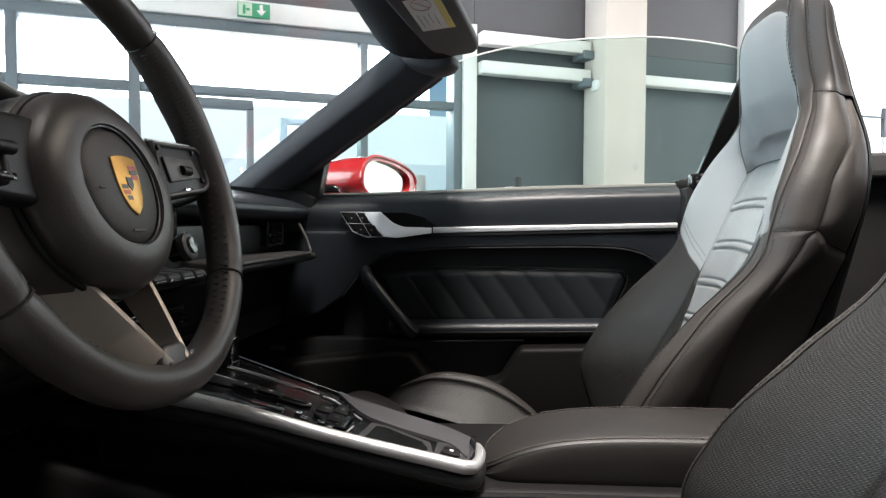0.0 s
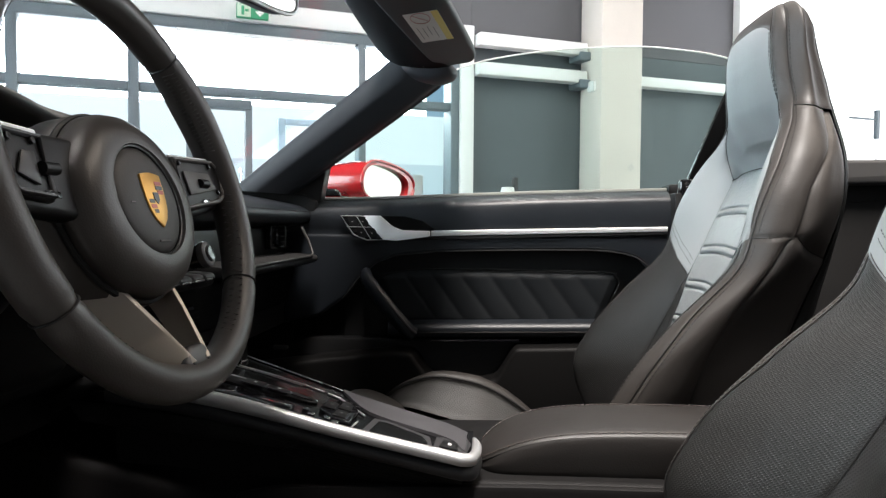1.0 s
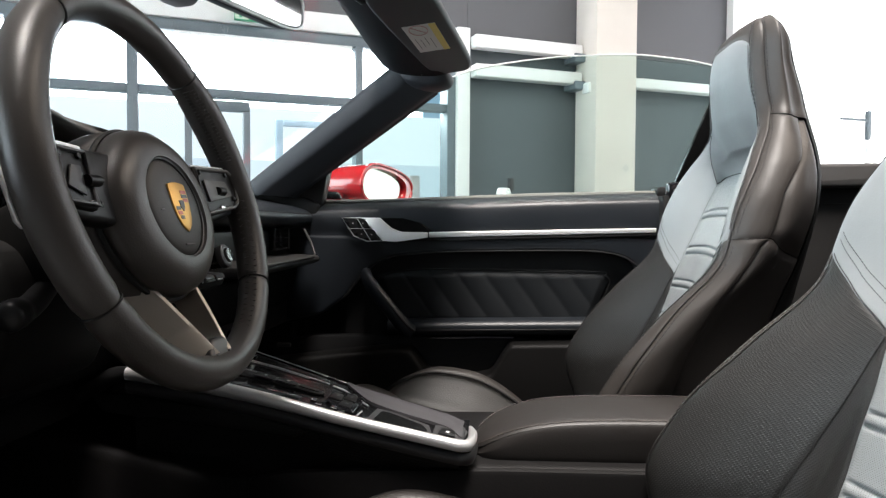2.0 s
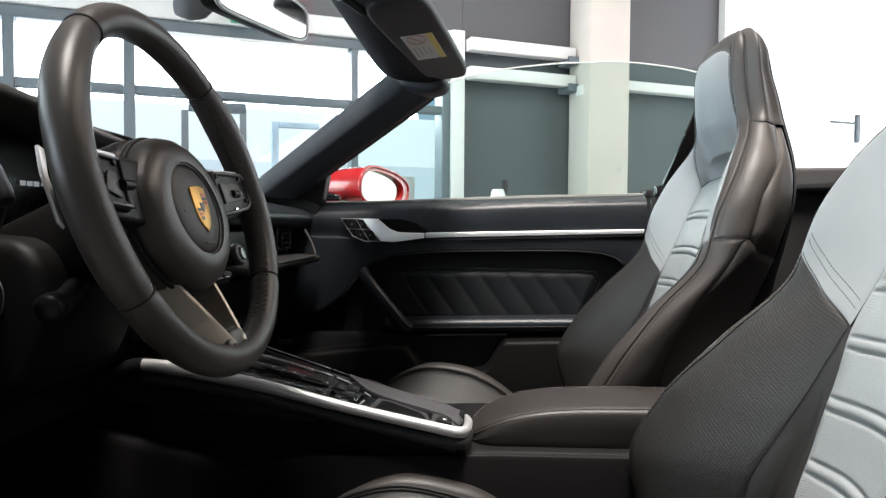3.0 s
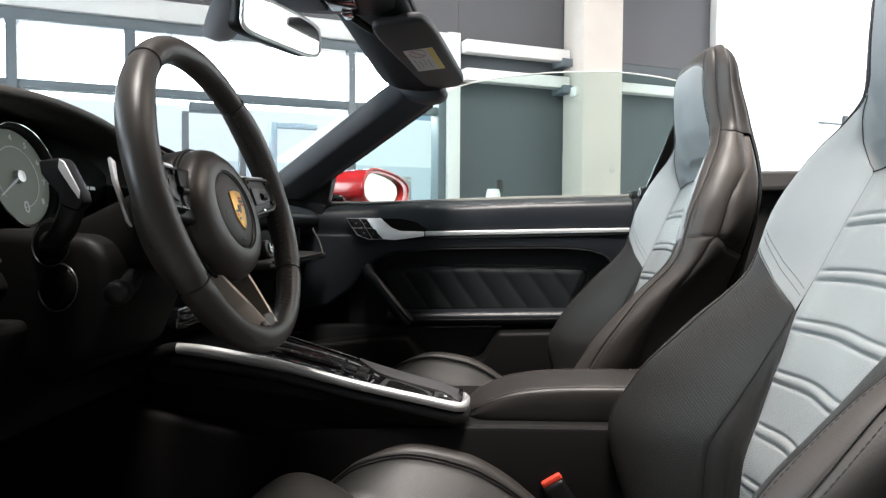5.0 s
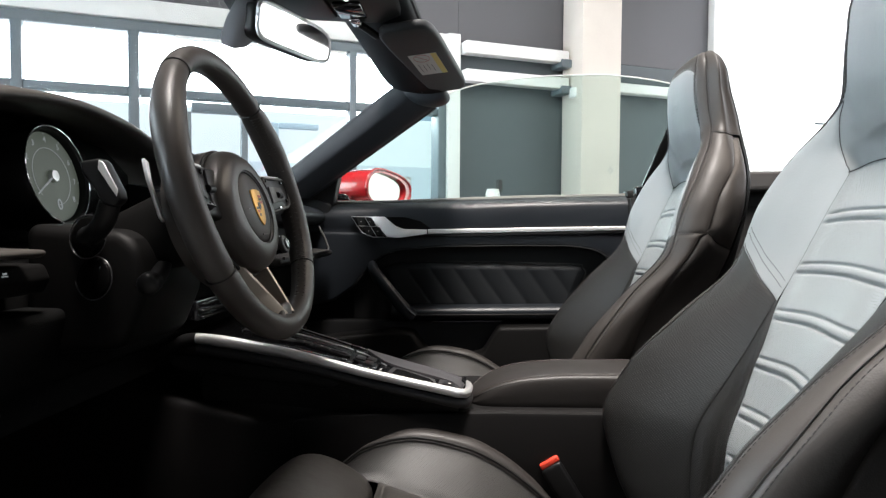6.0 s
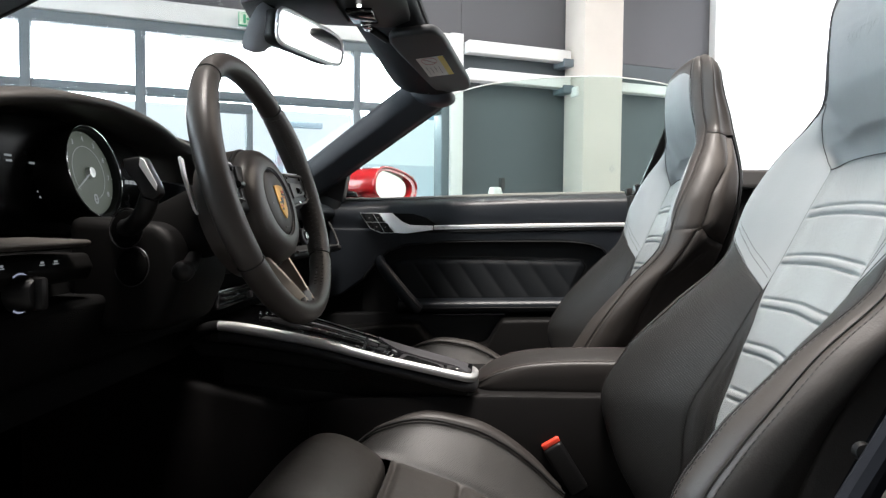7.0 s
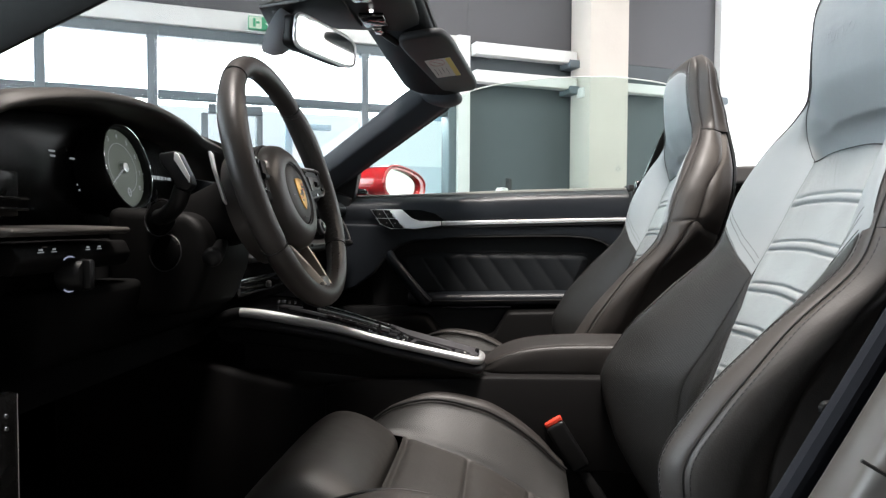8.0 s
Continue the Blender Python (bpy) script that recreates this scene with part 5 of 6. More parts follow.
def ribbon(points, height, thick, drop=0.0):
    """A flat rounded band standing along a line."""
    rows = []
    n = len(points)
    for i, p in enumerate(points):
        t = (points[min(i + 1, n - 1)] - points[max(i - 1, 0)])
        t.z = 0
        o = Vector((t.y, -t.x, 0)).normalized()
        k = min(1.0, 0.80 + i / 12, 0.25 + (n - 1 - i) / 22)
        h = height * k * (1.28 - 0.36 * min(1.0, i / 18))
        w = thick * min(1.0, 0.4 + (n - 1 - i) / 12)
        sec = [(q.x, q.z) for q in curve([(0, 0, 0), (w * 0.6, 0, -h * 0.12), (w, 0, -h * 0.5), (w * 0.7, 0, -h), (0, 0, -h), (-w * 0.6, 0, -h * 0.5), (-w * 0.5, 0, -h * 0.1)], 3, True)]
        rows.append([p + o * a + Vector((0, 0, b - drop)) for a, b in sec])
    return grid(rows, closed_u=True)


part("silver_trim", ribbon(loop, 0.0135, 0.0066), SILVER, console, "brushed silver side trim", 50)
part("lower_trim", ribbon([p + Vector((0, 0.004, 0)) for p in loop], 0.0160, 0.007, 0.0140), LOWER_TRIM, console, "dark satin lower trim", 50)
part("side_sweep", tube(curve([(-0.398, 0.736, 0.652), (-0.425, 0.741, 0.648), (-0.454, 0.744, 0.634), (-0.504, 0.746, 0.608), (-0.60, 0.748, 0.572)], 8), 0.009, 10, flat=1.2), PLASTIC, console, "black sweep down into the footwell")
right_l = [edge_right(x) for x in np.linspace(-0.45, -0.018, 30)]
part("passenger_side", grid([[p + Vector((0, 0.003, -0.040)) for p in right_l], [p + Vector((0.0, 0.003, -0.006)) for p in right_l], [p + Vector((0, 0, -0.0045)) for p in right_l]]), GLOSS, console, "gloss black passenger side edge", 60)
part("flank_line", tube([p + Vector((0, -0.001, -0.004)) for p in right_l if -0.36 < p.x < -0.165], 0.0009, 6), BRIGHT_SILVER, console, "thin chrome edge line")
rows = []
for x in np.linspace(-0.168, -0.010, 24):
    o, i = edge_right(x), float(spline([-0.168, -0.122, -0.085, -0.045, -0.026, -0.016, -0.010], [0.858, 0.800, 0.786, 0.776, 0.768, 0.750, 0.740], x))
    rows.append([Vector((x, o.y + (i - o.y) * s, o.z - 0.0025 + 0.0015 * math.sin(math.pi * min(1, s * 1.3)) - (0.012 if s > 0.99 else 0))) for s in (0, 0.08, 0.2, 0.4, 0.6, 0.8, 0.93, 0.97, 1.0)])
part("grey_flank", grid(rows), FLANK_GREY, console, "satin grey passenger flank", 50)
top_rows = []
for x in np.linspace(-0.45, -0.004, 40):
    a, b = edge_left(min(x, -0.012)), edge_right(min(x, -0.022))
    a.x = b.x = x
    top_rows.append([a.lerp(b, s) + Vector((0, 0, -0.006)) for s in np.linspace(0.0, 1.0, 14)])
part("top_plate", grid(top_rows), CONSOLE_BLACK, console, "gloss black top plate")
rows = [[p + Vector((0, 0.012, -0.022)) for p in trim_l], [p + Vector((0, 0.018, -0.05)) for p in trim_l], [Vector((p.x, 0.752, 0.535 + 0.35 * max(0, p.z - 0.60))) for p in trim_l]]
part("side_panel", grid(rows), PLASTIC, console, "black ribbed side panel")
for k in range(9):
    rib = [p + Vector((0, 0.0105 + 0.0008 * k, -0.0300 - 0.0034 * k)) for p in trim_l if -0.31 + 0.012 * k < p.x < -0.04]
    part("panel_rib", tube(rib, 0.0005, 6), PLASTIC, console, "fine raised rib")
part("kick_panel", slab([(-0.46, 0.632), (-0.20, 0.602), (-0.19, 0.588), (-0.21, 0.580), (-0.44, 0.604)], 0.741, 0.75, "y", 0.003, 2), SOFT, console)


def on_console(name, x0, x1, y0, y1, h0, h1, material, bevel=0.002, label=""):
    """A low block on the console's sloping top."""
    xm = (x0 + x1) / 2
    slope = math.degrees(math.atan2(edge_left(x0).z - edge_left(x1).z, x1 - x0))
    m = pose(xm, 0, edge_left(xm).z - 0.006, 0, slope, 0)
    return part(name, box(x0 - xm, x1 - xm, y0, y1, h0, h1, bevel, 2, m), material, console, label)


def plate(name, outline, h0, h1, material, bevel=0.001, label=""):
    """A flat piece cut to an outline, lying on the console's sloping top."""
    bm = slab(outline, h0, h1, "z", bevel, 2)
    for v in bm.verts:
        v.co.z += edge_left(v.co.x).z - 0.006
    return part(name, bm, material, console, label)


def top_line(name, a, b, r, label):
    pts = [Vector(a).lerp(Vector(b), s) for s in np.linspace(0, 1, 8)]
    return part(name, tube([(p.x, p.y, edge_left(p.x).z - 0.0045) for p in pts], r, 6), SILVER, console, label)


top_line("gate_edge", (-0.33, 0.872, 0), (-0.188, 0.842, 0), 0.0009, "chrome gate edge")
top_line("gate_edge", (-0.33, 0.866, 0), (-0.215, 0.842, 0), 0.0006, "chrome gate edge")
plate("button_bar", [(-0.34, 0.824), (-0.187, 0.7985), (-0.182, 0.790), (-0.192, 0.783), (-0.34, 0.792)], 0.0005, 0.0035, PLASTIC, 0.001, "black button bar with silver rim")
top_line("bar_rim", (-0.335, 0.825, 0), (-0.185, 0.7995, 0), 0.0010, "silver bar rim")
for k in range(3):
    x = -0.272 + 0.029 * k
    plate("bar_button", [(x, 0.809 - 0.005 * k), (x + 0.026, 0.805 - 0.005 * k), (x + 0.026, 0.787), (x, 0.789)], 0.0037, 0.0052, PLASTIC, 0.0008)
    if k < 2:
        on_console("button_mark", x + 0.011, x + 0.0145, 0.796 - 0.002 * k, 0.800 - 0.002 * k, 0.0053, 0.0056, PRINT_WHITE, 0)
plate("switch_block", [(-0.176, 0.770), (-0.164, 0.818), (-0.150, 0.818), (-0.135, 0.796), (-0.136, 0.746), (-0.150, 0.746)], 0.0005, 0.0045, GLOSS, 0.002, "gloss black switch block")
for kx, ky in ((-0.167, 0.786), (-0.151, 0.793), (-0.151, 0.765)):
    plate("block_button", [(kx - 0.006, ky - 0.011), (kx - 0.004, ky + 0.012), (kx + 0.008, ky + 0.011), (kx + 0.010, ky - 0.013)], 0.0047, 0.0065, PLASTIC, 0.001)
    on_console("button_mark", kx, kx + 0.003, ky - 0.002, ky + 0.002, 0.0066, 0.0069, PRINT_DIM, 0)
top_line("chrome_fin", (-0.182, 0.838, 0), (-0.166, 0.832, 0), 0.0014, "chrome block edge")
top_line("chrome_fin", (-0.166, 0.832, 0), (-0.127, 0.790, 0), 0.0014, "chrome block edge")
top_line("chrome_fin", (-0.130, 0.764, 0), (-0.132, 0.742, 0), 0.0011, "chrome block edge")
for k in range(5):
    on_console("knurl", -0.166 + 0.0075 * k, -0.1625 + 0.0075 * k, 0.828 - 0.008 * k, 0.834 - 0.008 * k, 0.0045, 0.0056, DARK_CHROME, 0.0005, "small chrome knurl")
plate("lid", [(-0.31, 0.745), (-0.31, 0.780), (-0.215, 0.772), (-0.200, 0.760), (-0.200, 0.742)], 0.0005, 0.003, GLOSS, 0.001, "gloss black lid")
for x, y in ((-0.192, 0.758), (-0.183, 0.747), (-0.165, 0.748), (-0.155, 0.741)):
    on_console("chrome_switch", x, x + 0.008, y, y + 0.007, 0.0005, 0.0035, CHROME, 0.001, "small chrome switch rim")
plate("tray_rim", [(-0.121, 0.736), (-0.116, 0.790), (-0.100, 0.790), (-0.050, 0.768), (-0.044, 0.740), (-0.044, 0.736)], 0.0003, 0.0016, SATIN_GREY, 0.0006, "satin grey tray rim")
# Thin flat plate, black to stand in for the open tray's shaded inside.
plate("tray_well_shade", [(-0.113, 0.738), (-0.109, 0.780), (-0.100, 0.782), (-0.058, 0.762), (-0.050, 0.746), (-0.050, 0.738)], 0.0018, 0.0022, DISPLAY, 0, "flat black plate for the dark open tray")
plate("rear_deck", [(-0.043, 0.736), (-0.043, 0.772), (-0.010, 0.790), (-0.004, 0.770), (-0.008, 0.736)], 0.0005, 0.002, SATIN_GREY, 0.0008, "satin grey rear deck")
for k in range(4):
    on_console("deck_rib", -0.0145 + 0.0022 * k, -0.0135 + 0.0022 * k, 0.742, 0.782, 0.0021, 0.0024, PLASTIC, 0)
plate("release_button", [(-0.037, 0.737), (-0.034, 0.760), (-0.018, 0.758), (-0.017, 0.737)], 0.0022, 0.0048, PLASTIC, 0.0014, "black release button")
on_console("button_mark", -0.029, -0.025, 0.744, 0.749, 0.0049, 0.0052, PRINT_WHITE, 0)
# row of chrome toggles before the selector
for k in range(4):
    on_console("chrome_toggle", -0.378 + 0.0095 * k, -0.3715 + 0.0095 * k, 0.842 + 0.003 * k, 0.850 + 0.003 * k, 0.0005, 0.0085, CHROME, 0.0022, "small chrome toggle")
plate("selector_plate", [(-0.362, 0.812), (-0.362, 0.838), (-0.328, 0.846), (-0.328, 0.820)], 0.0005, 0.0025, SATIN_GREY, 0.0008, "satin grey plate beside the selector")
# selector lever
part("selector_boot", box(-0.345, -0.30, 0.865, 0.895, 0.625, 0.650, 0.006, 2), GLOSS, console)
part("selector", slab([(-0.333, 0.640), (-0.305, 0.640), (-0.300, 0.675), (-0.312, 0.690), (-0.335, 0.686)], 0.858, 0.892, "y", 0.006, 3), GLOSS, console, "small gloss black gear selector")
part("selector_face", box(-0.3035, -0.3005, 0.864, 0.886, 0.648, 0.680, 0.001, 1), CHROME, console, "chrome selector face")

def armrest_edge(x):
    """Height of the armrest's stitched edge, and its near and far sides."""
    d = x - 0.004
    return 0.603 - 0.043 * math.exp(-d / 0.050), 0.772 + 0.026 * math.exp(-d / 0.012), 0.906 - 0.030 * math.exp(-d / 0.016)


rows = []
for s in np.linspace(0, 1, 44):
    x = 0.004 + 0.50 * s**1.8
    zt, yn, yf = armrest_edge(x)
    mid = 0.546 + (zt - 0.546) * 0.45
    sec = [(yn + 0.02, 0.546), (yn + 0.003, 0.549), (yn, mid), (yn + 0.001, zt - 0.009), (yn + 0.006, zt - 0.001), (yn + 0.022, zt + 0.003), ((yn + yf) / 2, zt + 0.004), (yf - 0.022, zt + 0.002), (yf - 0.006, zt - 0.001), (yf - 0.001, zt - 0.009), (yf, mid), (yf - 0.003, 0.549), (yf - 0.02, 0.546)]
    rows.append([Vector((x, q.y, q.z)) for q in curve([(0, a, b) for a, b in sec], 4, True)])
bm = grid(rows, closed_u=True)
bm.faces.new([bm.verts.new(p) for p in rows[0]])
armrest = part("armrest", bm, ARMREST_LEATHER, console, "black leather padded armrest with stitched edge", 60)
for far in (False, True):
    seam = []
    for s in np.linspace(0.0, 1, 70):
        x = 0.006 + 0.49 * s**1.6
        zt, yn, yf = armrest_edge(x)
        seam.append(Vector((x - 0.0006, (yf - 0.0035) if far else (yn + 0.0035), zt - 0.0035)))
    part("stitching", stitches([p + Vector((0, 0.0035 * (-1 if far else 1), 0.0040)) for p in seam], 0.0038, 0.0022, 0.0006), THREAD_WARM, armrest)
    part("seam", tube(seam, 0.0006, 6), THREAD, armrest)
part("hinge_base", box(0.015, 0.45, 0.785, 0.900, 0.530, 0.545, 0.004, 2), PLASTIC, armrest)

# ---- dashboard ----
dash = thing("dashboard", "black leather dashboard with silver lower lip", "dashboard")
# upper pad: a long roll across the car
rows = []
for y in np.linspace(0.79, 1.535, 40):
    k = (y - MID) / 0.65
    lip = -0.405 + 0.02 * (1 - k * k) * 0 - 0.035 * (1 - k * k)
    zt = 0.876 - 0.010 * abs(k)
    sec = [(-1.15, 0.80), (-1.10, 0.852), (-0.85, 0.888), (-0.62, 0.893), (lip - 0.07, zt + 0.006), (lip - 0.015, zt - 0.008), (lip, zt - 0.026), (lip - 0.012, zt - 0.042), (lip - 0.06, zt - 0.052), (-0.60, 0.78), (-1.1, 0.75)]
    rows.append([Vector((q.x, y, q.z)) for q in curve([(a, 0, b) for a, b in sec], 4, True)])
bm = grid(rows, closed_u=True)
for r in (rows[0], rows[-1]):
    bm.faces.new([bm.verts.new(p) for p in r])
part("upper_pad", bm, DOOR_LEATHER, dash, "black leather upper pad", 60)
part("pad_stitching", stitches([r[22] + Vector((0.0008, 0, 0)) for r in rows], 0.005, 0.003, 0.0007), THREAD, dash)
part("fascia", box(-0.66, -0.455, 0.82, 1.525, 0.60, 0.815, 0.01, 2), PLASTIC, dash, "dark fascia behind the lip")
# Carpet black on these fascia pieces stands in for the shade below the dash.
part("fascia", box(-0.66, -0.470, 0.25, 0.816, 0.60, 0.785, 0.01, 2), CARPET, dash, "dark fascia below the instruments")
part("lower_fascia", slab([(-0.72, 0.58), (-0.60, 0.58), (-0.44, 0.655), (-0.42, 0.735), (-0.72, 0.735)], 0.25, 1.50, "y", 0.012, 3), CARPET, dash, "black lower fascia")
part("lip", slab([(-0.47, 0.742), (-0.385, 0.738), (-0.372, 0.746), (-0.376, 0.756), (-0.47, 0.762)], 1.06, 1.50, "y", 0.004, 3), LEATHER, dash, "leather covered lower lip")
part("silver_lip", tube([(-0.3715, y, 0.756) for y in np.linspace(1.07, 1.440, 12)] + [(-0.372, 1.450, 0.762), (-0.383, 1.455, 0.788), (-0.398, 1.458, 0.815)], 0.0030, 8), FOOT_SILVER, dash, "dark silver lip edge")
part("lip", slab([(-0.47, 0.793), (-0.405, 0.793), (-0.397, 0.797), (-0.40, 0.801), (-0.47, 0.803)], 0.170, 0.372, "y", 0.004, 3), LIT_DASH_LEATHER, dash, "leather covered lower lip")
vent = part("air_vent", slab([(1.392, 0.770), (1.468, 0.770), (1.464, 0.818), (1.392, 0.820)], -0.458, -0.440, "x", 0.003, 2), GLOSS, dash, "gloss black side air vent")
for k in range(5):
    part("vent_slat", box(-0.438, -0.424, 1.404, 1.458, 0.775 + 0.0105 * k, 0.777 + 0.0105 * k, 0.0008, 1), DISPLAY, vent)
part("vent_divider", box(-0.436, -0.421, 1.424, 1.429, 0.773, 0.817, 0.002, 1), PLASTIC, vent)
part("footwell_lamp", box(-0.474, -0.441, 1.498, 1.504, 0.548, 0.557, 0.002, 2), SATIN_GREY, dash, "small grey footwell lamp")
# centre stack: screen, toggles, vents
part("touch_screen", box(-0.452, -0.440, 0.735, 1.015, 0.775, 0.862, 0.004, 2), GLOSS, dash, "dark touch screen")
part("toggle_shelf", slab([(-0.47, 0.735), (-0.395, 0.735), (-0.392, 0.745), (-0.47, 0.760)], 0.76, 1.0, "y", 0.003, 2), PLASTIC, dash)
for k in range(5):
    part("toggle_switch", slab([(-0.418, 0.7475), (-0.388, 0.7445), (-0.384, 0.7495), (-0.388, 0.7545), (-0.418, 0.757)], 0.805 + 0.037 * k, 0.836 + 0.037 * k, "y", 0.0025, 2), SATIN_GREY, dash, "satin grey toggle switch")
for k in range(5):
    part("toggle_edge", box(-0.3855, -0.3835, 0.807 + 0.037 * k, 0.834 + 0.037 * k, 0.7455, 0.7478, 0.0005, 1), BRIGHT_SILVER, dash, "bright toggle edge")
cv = part("centre_vent", box(-0.44, -0.410, 0.750, 0.972, 0.676, 0.708, 0.004, 2), GLOSS, dash, "gloss black centre air vent")
for k in range(3):
    part("vent_slat", box(-0.409, -0.401, 0.757, 0.965, 0.681 + 0.0095 * k, 0.684 + 0.0095 * k, 0.001, 1), DISPLAY, cv)
part("vent_slider", box(-0.400, -0.392, 0.85, 0.862, 0.686, 0.698, 0.002, 1), SATIN_GREY, cv, "grey vent slider")
part("dash_end", slab([(-0.66, 0.80), (-0.40, 0.80), (-0.385, 0.872), (-0.42, 0.888), (-0.66, 0.908)], 1.538, 1.61, "y", 0.006, 3), SOFT, dash, "black dashboard end cover")
# instrument hood
HOOD_Y = [0.245, 0.275, 0.31, 0.36, 0.42, 0.50, 0.60, 0.70, 0.78, 0.86, 0.94, 1.00, 1.03]
HOOD_T = [0.915, 0.937, 0.950, 0.961, 0.970, 0.974, 0.969, 0.961, 0.955, 0.953, 0.946, 0.930, 0.912]
rows = []
for y in np.linspace(0.245, 1.03, 56):
    t = float(spline(HOOD_Y, HOOD_T, y))
    r = -0.452 - 0.05 * ((min(y, 0.75) - 0.52) / 0.3)**2 - 0.135 * max(0.0, y - 0.75)
    sec = [(-0.92, 0.885), (-0.75, max(0.892, t - 0.040)), (-0.60, t - 0.008), (-0.50, t + 0.001), (r, t - 0.003), (r + 0.008, t - 0.010), (r, t - 0.017), (-0.50, t - 0.020), (-0.57, t - 0.03), (-0.60, 0.80), (-0.70, 0.79), (-0.92, 0.80)]
    rows.append([Vector((q.x, y, q.z)) for q in curve([(a, 0, b) for a, b in sec], 3, True)])
bm = grid(rows, closed_u=True)
for r in (rows[0], rows[-1]):
    bm.faces.new([bm.verts.new(p) for p in r])
part("instrument_hood", bm, LIT_DASH_LEATHER, dash, "curved black instrument hood", 60)
part("display_panel", slab([(0.285, 0.80), (0.80, 0.80), (0.79, 0.90), (0.72, 0.935), (0.52, 0.953), (0.36, 0.938), (0.29, 0.90)], -0.560, -0.535, "x", 0.004, 2), DISPLAY, dash, "black curved display")
dm = pose(-0.508, 0.542, 0.881, 0, 78, 0) @ pose(0, 0, 0, 0, 0, 90) @ Matrix.Scale(1.14, 4)
dial = part("rev_counter", spun([(0.0, 0.004), (0.050, 0.004), (0.0505, 0.012), (0.0535, 0.014), (0.056, 0.010), (0.056, -0.024), (0.0, -0.024)], dm, 64), PLASTIC, dash, "round rev counter with silver ring")
part("dial_face", spun([(0.0, 0.0055), (0.0485, 0.0052)], dm, 64), DIAL, dial, "grey green dial face")
part("dial_ring", tube([dm @ Vector((0.0535 * math.cos(a), 0.0535 * math.sin(a), 0.0145)) for a in np.linspace(0, math.tau, 64, endpoint=False)], 0.0008, 6, True), CHROME, dial, "thin silver ring")
part("inner_ring", tube([dm @ Vector((0.031 * math.cos(a), 0.031 * math.sin(a), 0.006)) for a in np.linspace(-1.6, math.pi + 0.75, 60)], 0.0004, 5), SCREEN_INK, dial)
for k in range(9):
    a = radians(215 - 31.5 * k)
    p0, p1 = Vector((0.0465 * math.cos(a), 0.0465 * math.sin(a), 0.006)), Vector((0.0475 * math.cos(a), 0.0475 * math.sin(a), 0.006))
    part("tick", tube([dm @ p0, dm @ p1], 0.0007, 5), SCREEN_INK, dial)
    q = Vector((0.0400 * math.cos(a), 0.0400 * math.sin(a), 0.0058))
    if k:
        lettering(str(k), 0.0085, dm @ Matrix.Translation(q), SCREEN_INK, dial, "dial_number")
lettering("0", 0.017, dm @ pose(0.004, -0.031, 0.006), SCREEN_INK, dial, "dial_number")
nd = radians(212)
part("needle", tube([dm @ Vector((0.008 * math.cos(nd + math.pi), 0.008 * math.sin(nd + math.pi), 0.0085)), dm @ Vector((0.039 * math.cos(nd), 0.039 * math.sin(nd), 0.0085))], [0.0016, 0.0008], 6), SCREEN_INK, dial, "white needle")
part("needle_hub", spun([(0.0, 0.011), (0.006, 0.0105), (0.007, 0.0056)], dm, 20), SILVER, dial)
# printed bars on the dark display
for y, z, w in ((0.432, 0.896, 0.012), (0.434, 0.890, 0.010), (0.478, 0.890, 0.016), (0.497, 0.886, 0.010), (0.490, 0.856, 0.010), (0.494, 0.849, 0.010)):
    part("display_mark", box(-0.5345, -0.5338, y - w / 2, y + w / 2, z - 0.0012, z + 0.0012, 0, 1), SCREEN_INK, dash)
for k, (w, h) in enumerate(((0.010, 0.004), (0.010, 0.004), (0.010, 0.004), (0.006, 0.003), (0.012, 0.003))):
    y = 0.697 + 0.0125 * k
    part("script_bar", box(-0.5335, -0.5328, y - w / 2, y + w / 2, 0.8795 - h, 0.8795 + h * 0.5, 0, 1), SCREEN_INK, dash)
# light switch row
part("switch_strip", slab([(-0.47, 0.755), (-0.425, 0.755), (-0.418, 0.770), (-0.425, 0.785), (-0.47, 0.785)], 0.205, 0.41, "y", 0.004, 2), COLUMN_BLACK, dash, "black light switch strip")
for y, w in ((0.238, 0.0042), (0.259, 0.0034), (0.318, 0.0034), (0.340, 0.0038)):
    part("switch_mark", box(-0.4192, -0.4180, y - w, y + w, 0.7762, 0.7772, 0, 1), SCREEN_INK, dash)
    part("switch_mark", box(-0.4192, -0.4180, y - w * 0.6, y + w * 0.6, 0.7782, 0.7802, 0, 1), SCREEN_INK, dash)
for y in (0.247, 0.349):
    part("chrome_dash", box(-0.4215, -0.4205, y - 0.004, y + 0.004, 0.7815, 0.7825, 0, 1), CHROME, dash)
km = pose(-0.425, 0.285, 0.752, 0, 90, 0)
knob = part("light_knob", spun([(0.0, 0.024), (0.014, 0.024), (0.017, 0.020), (0.018, 0.0)], km, 32), PLASTIC, dash, "black rotary light switch")
part("knob_grip", box(-0.408, -0.393, 0.279, 0.291, 0.736, 0.768, 0.004, 2), PLASTIC, knob)
# Only the ring's top and bottom arcs are drawn, both glowing.
for a0 in (0, math.pi):
    part("knob_ring", tube([km @ Vector((0.0185 * math.cos(a), 0.0185 * math.sin(a), 0.006)) for a in np.linspace(a0 - 0.55, a0 + 0.55, 16)], 0.0009, 6), RING_GLOW, knob, "pale blue glowing arc of the knob ring")
lv = part("driver_vent", slab([(0.205, 0.812), (0.252, 0.812), (0.252, 0.858), (0.212, 0.858)], -0.475, -0.45, "x", 0.003, 2), DISPLAY, dash, "black driver's air vent")
for k in range(2):
    part("vent_slat", box(-0.449, -0.436, 0.210, 0.248, 0.818 + 0.011 * k, 0.8205 + 0.011 * k, 0.001, 1), DISPLAY, lv)

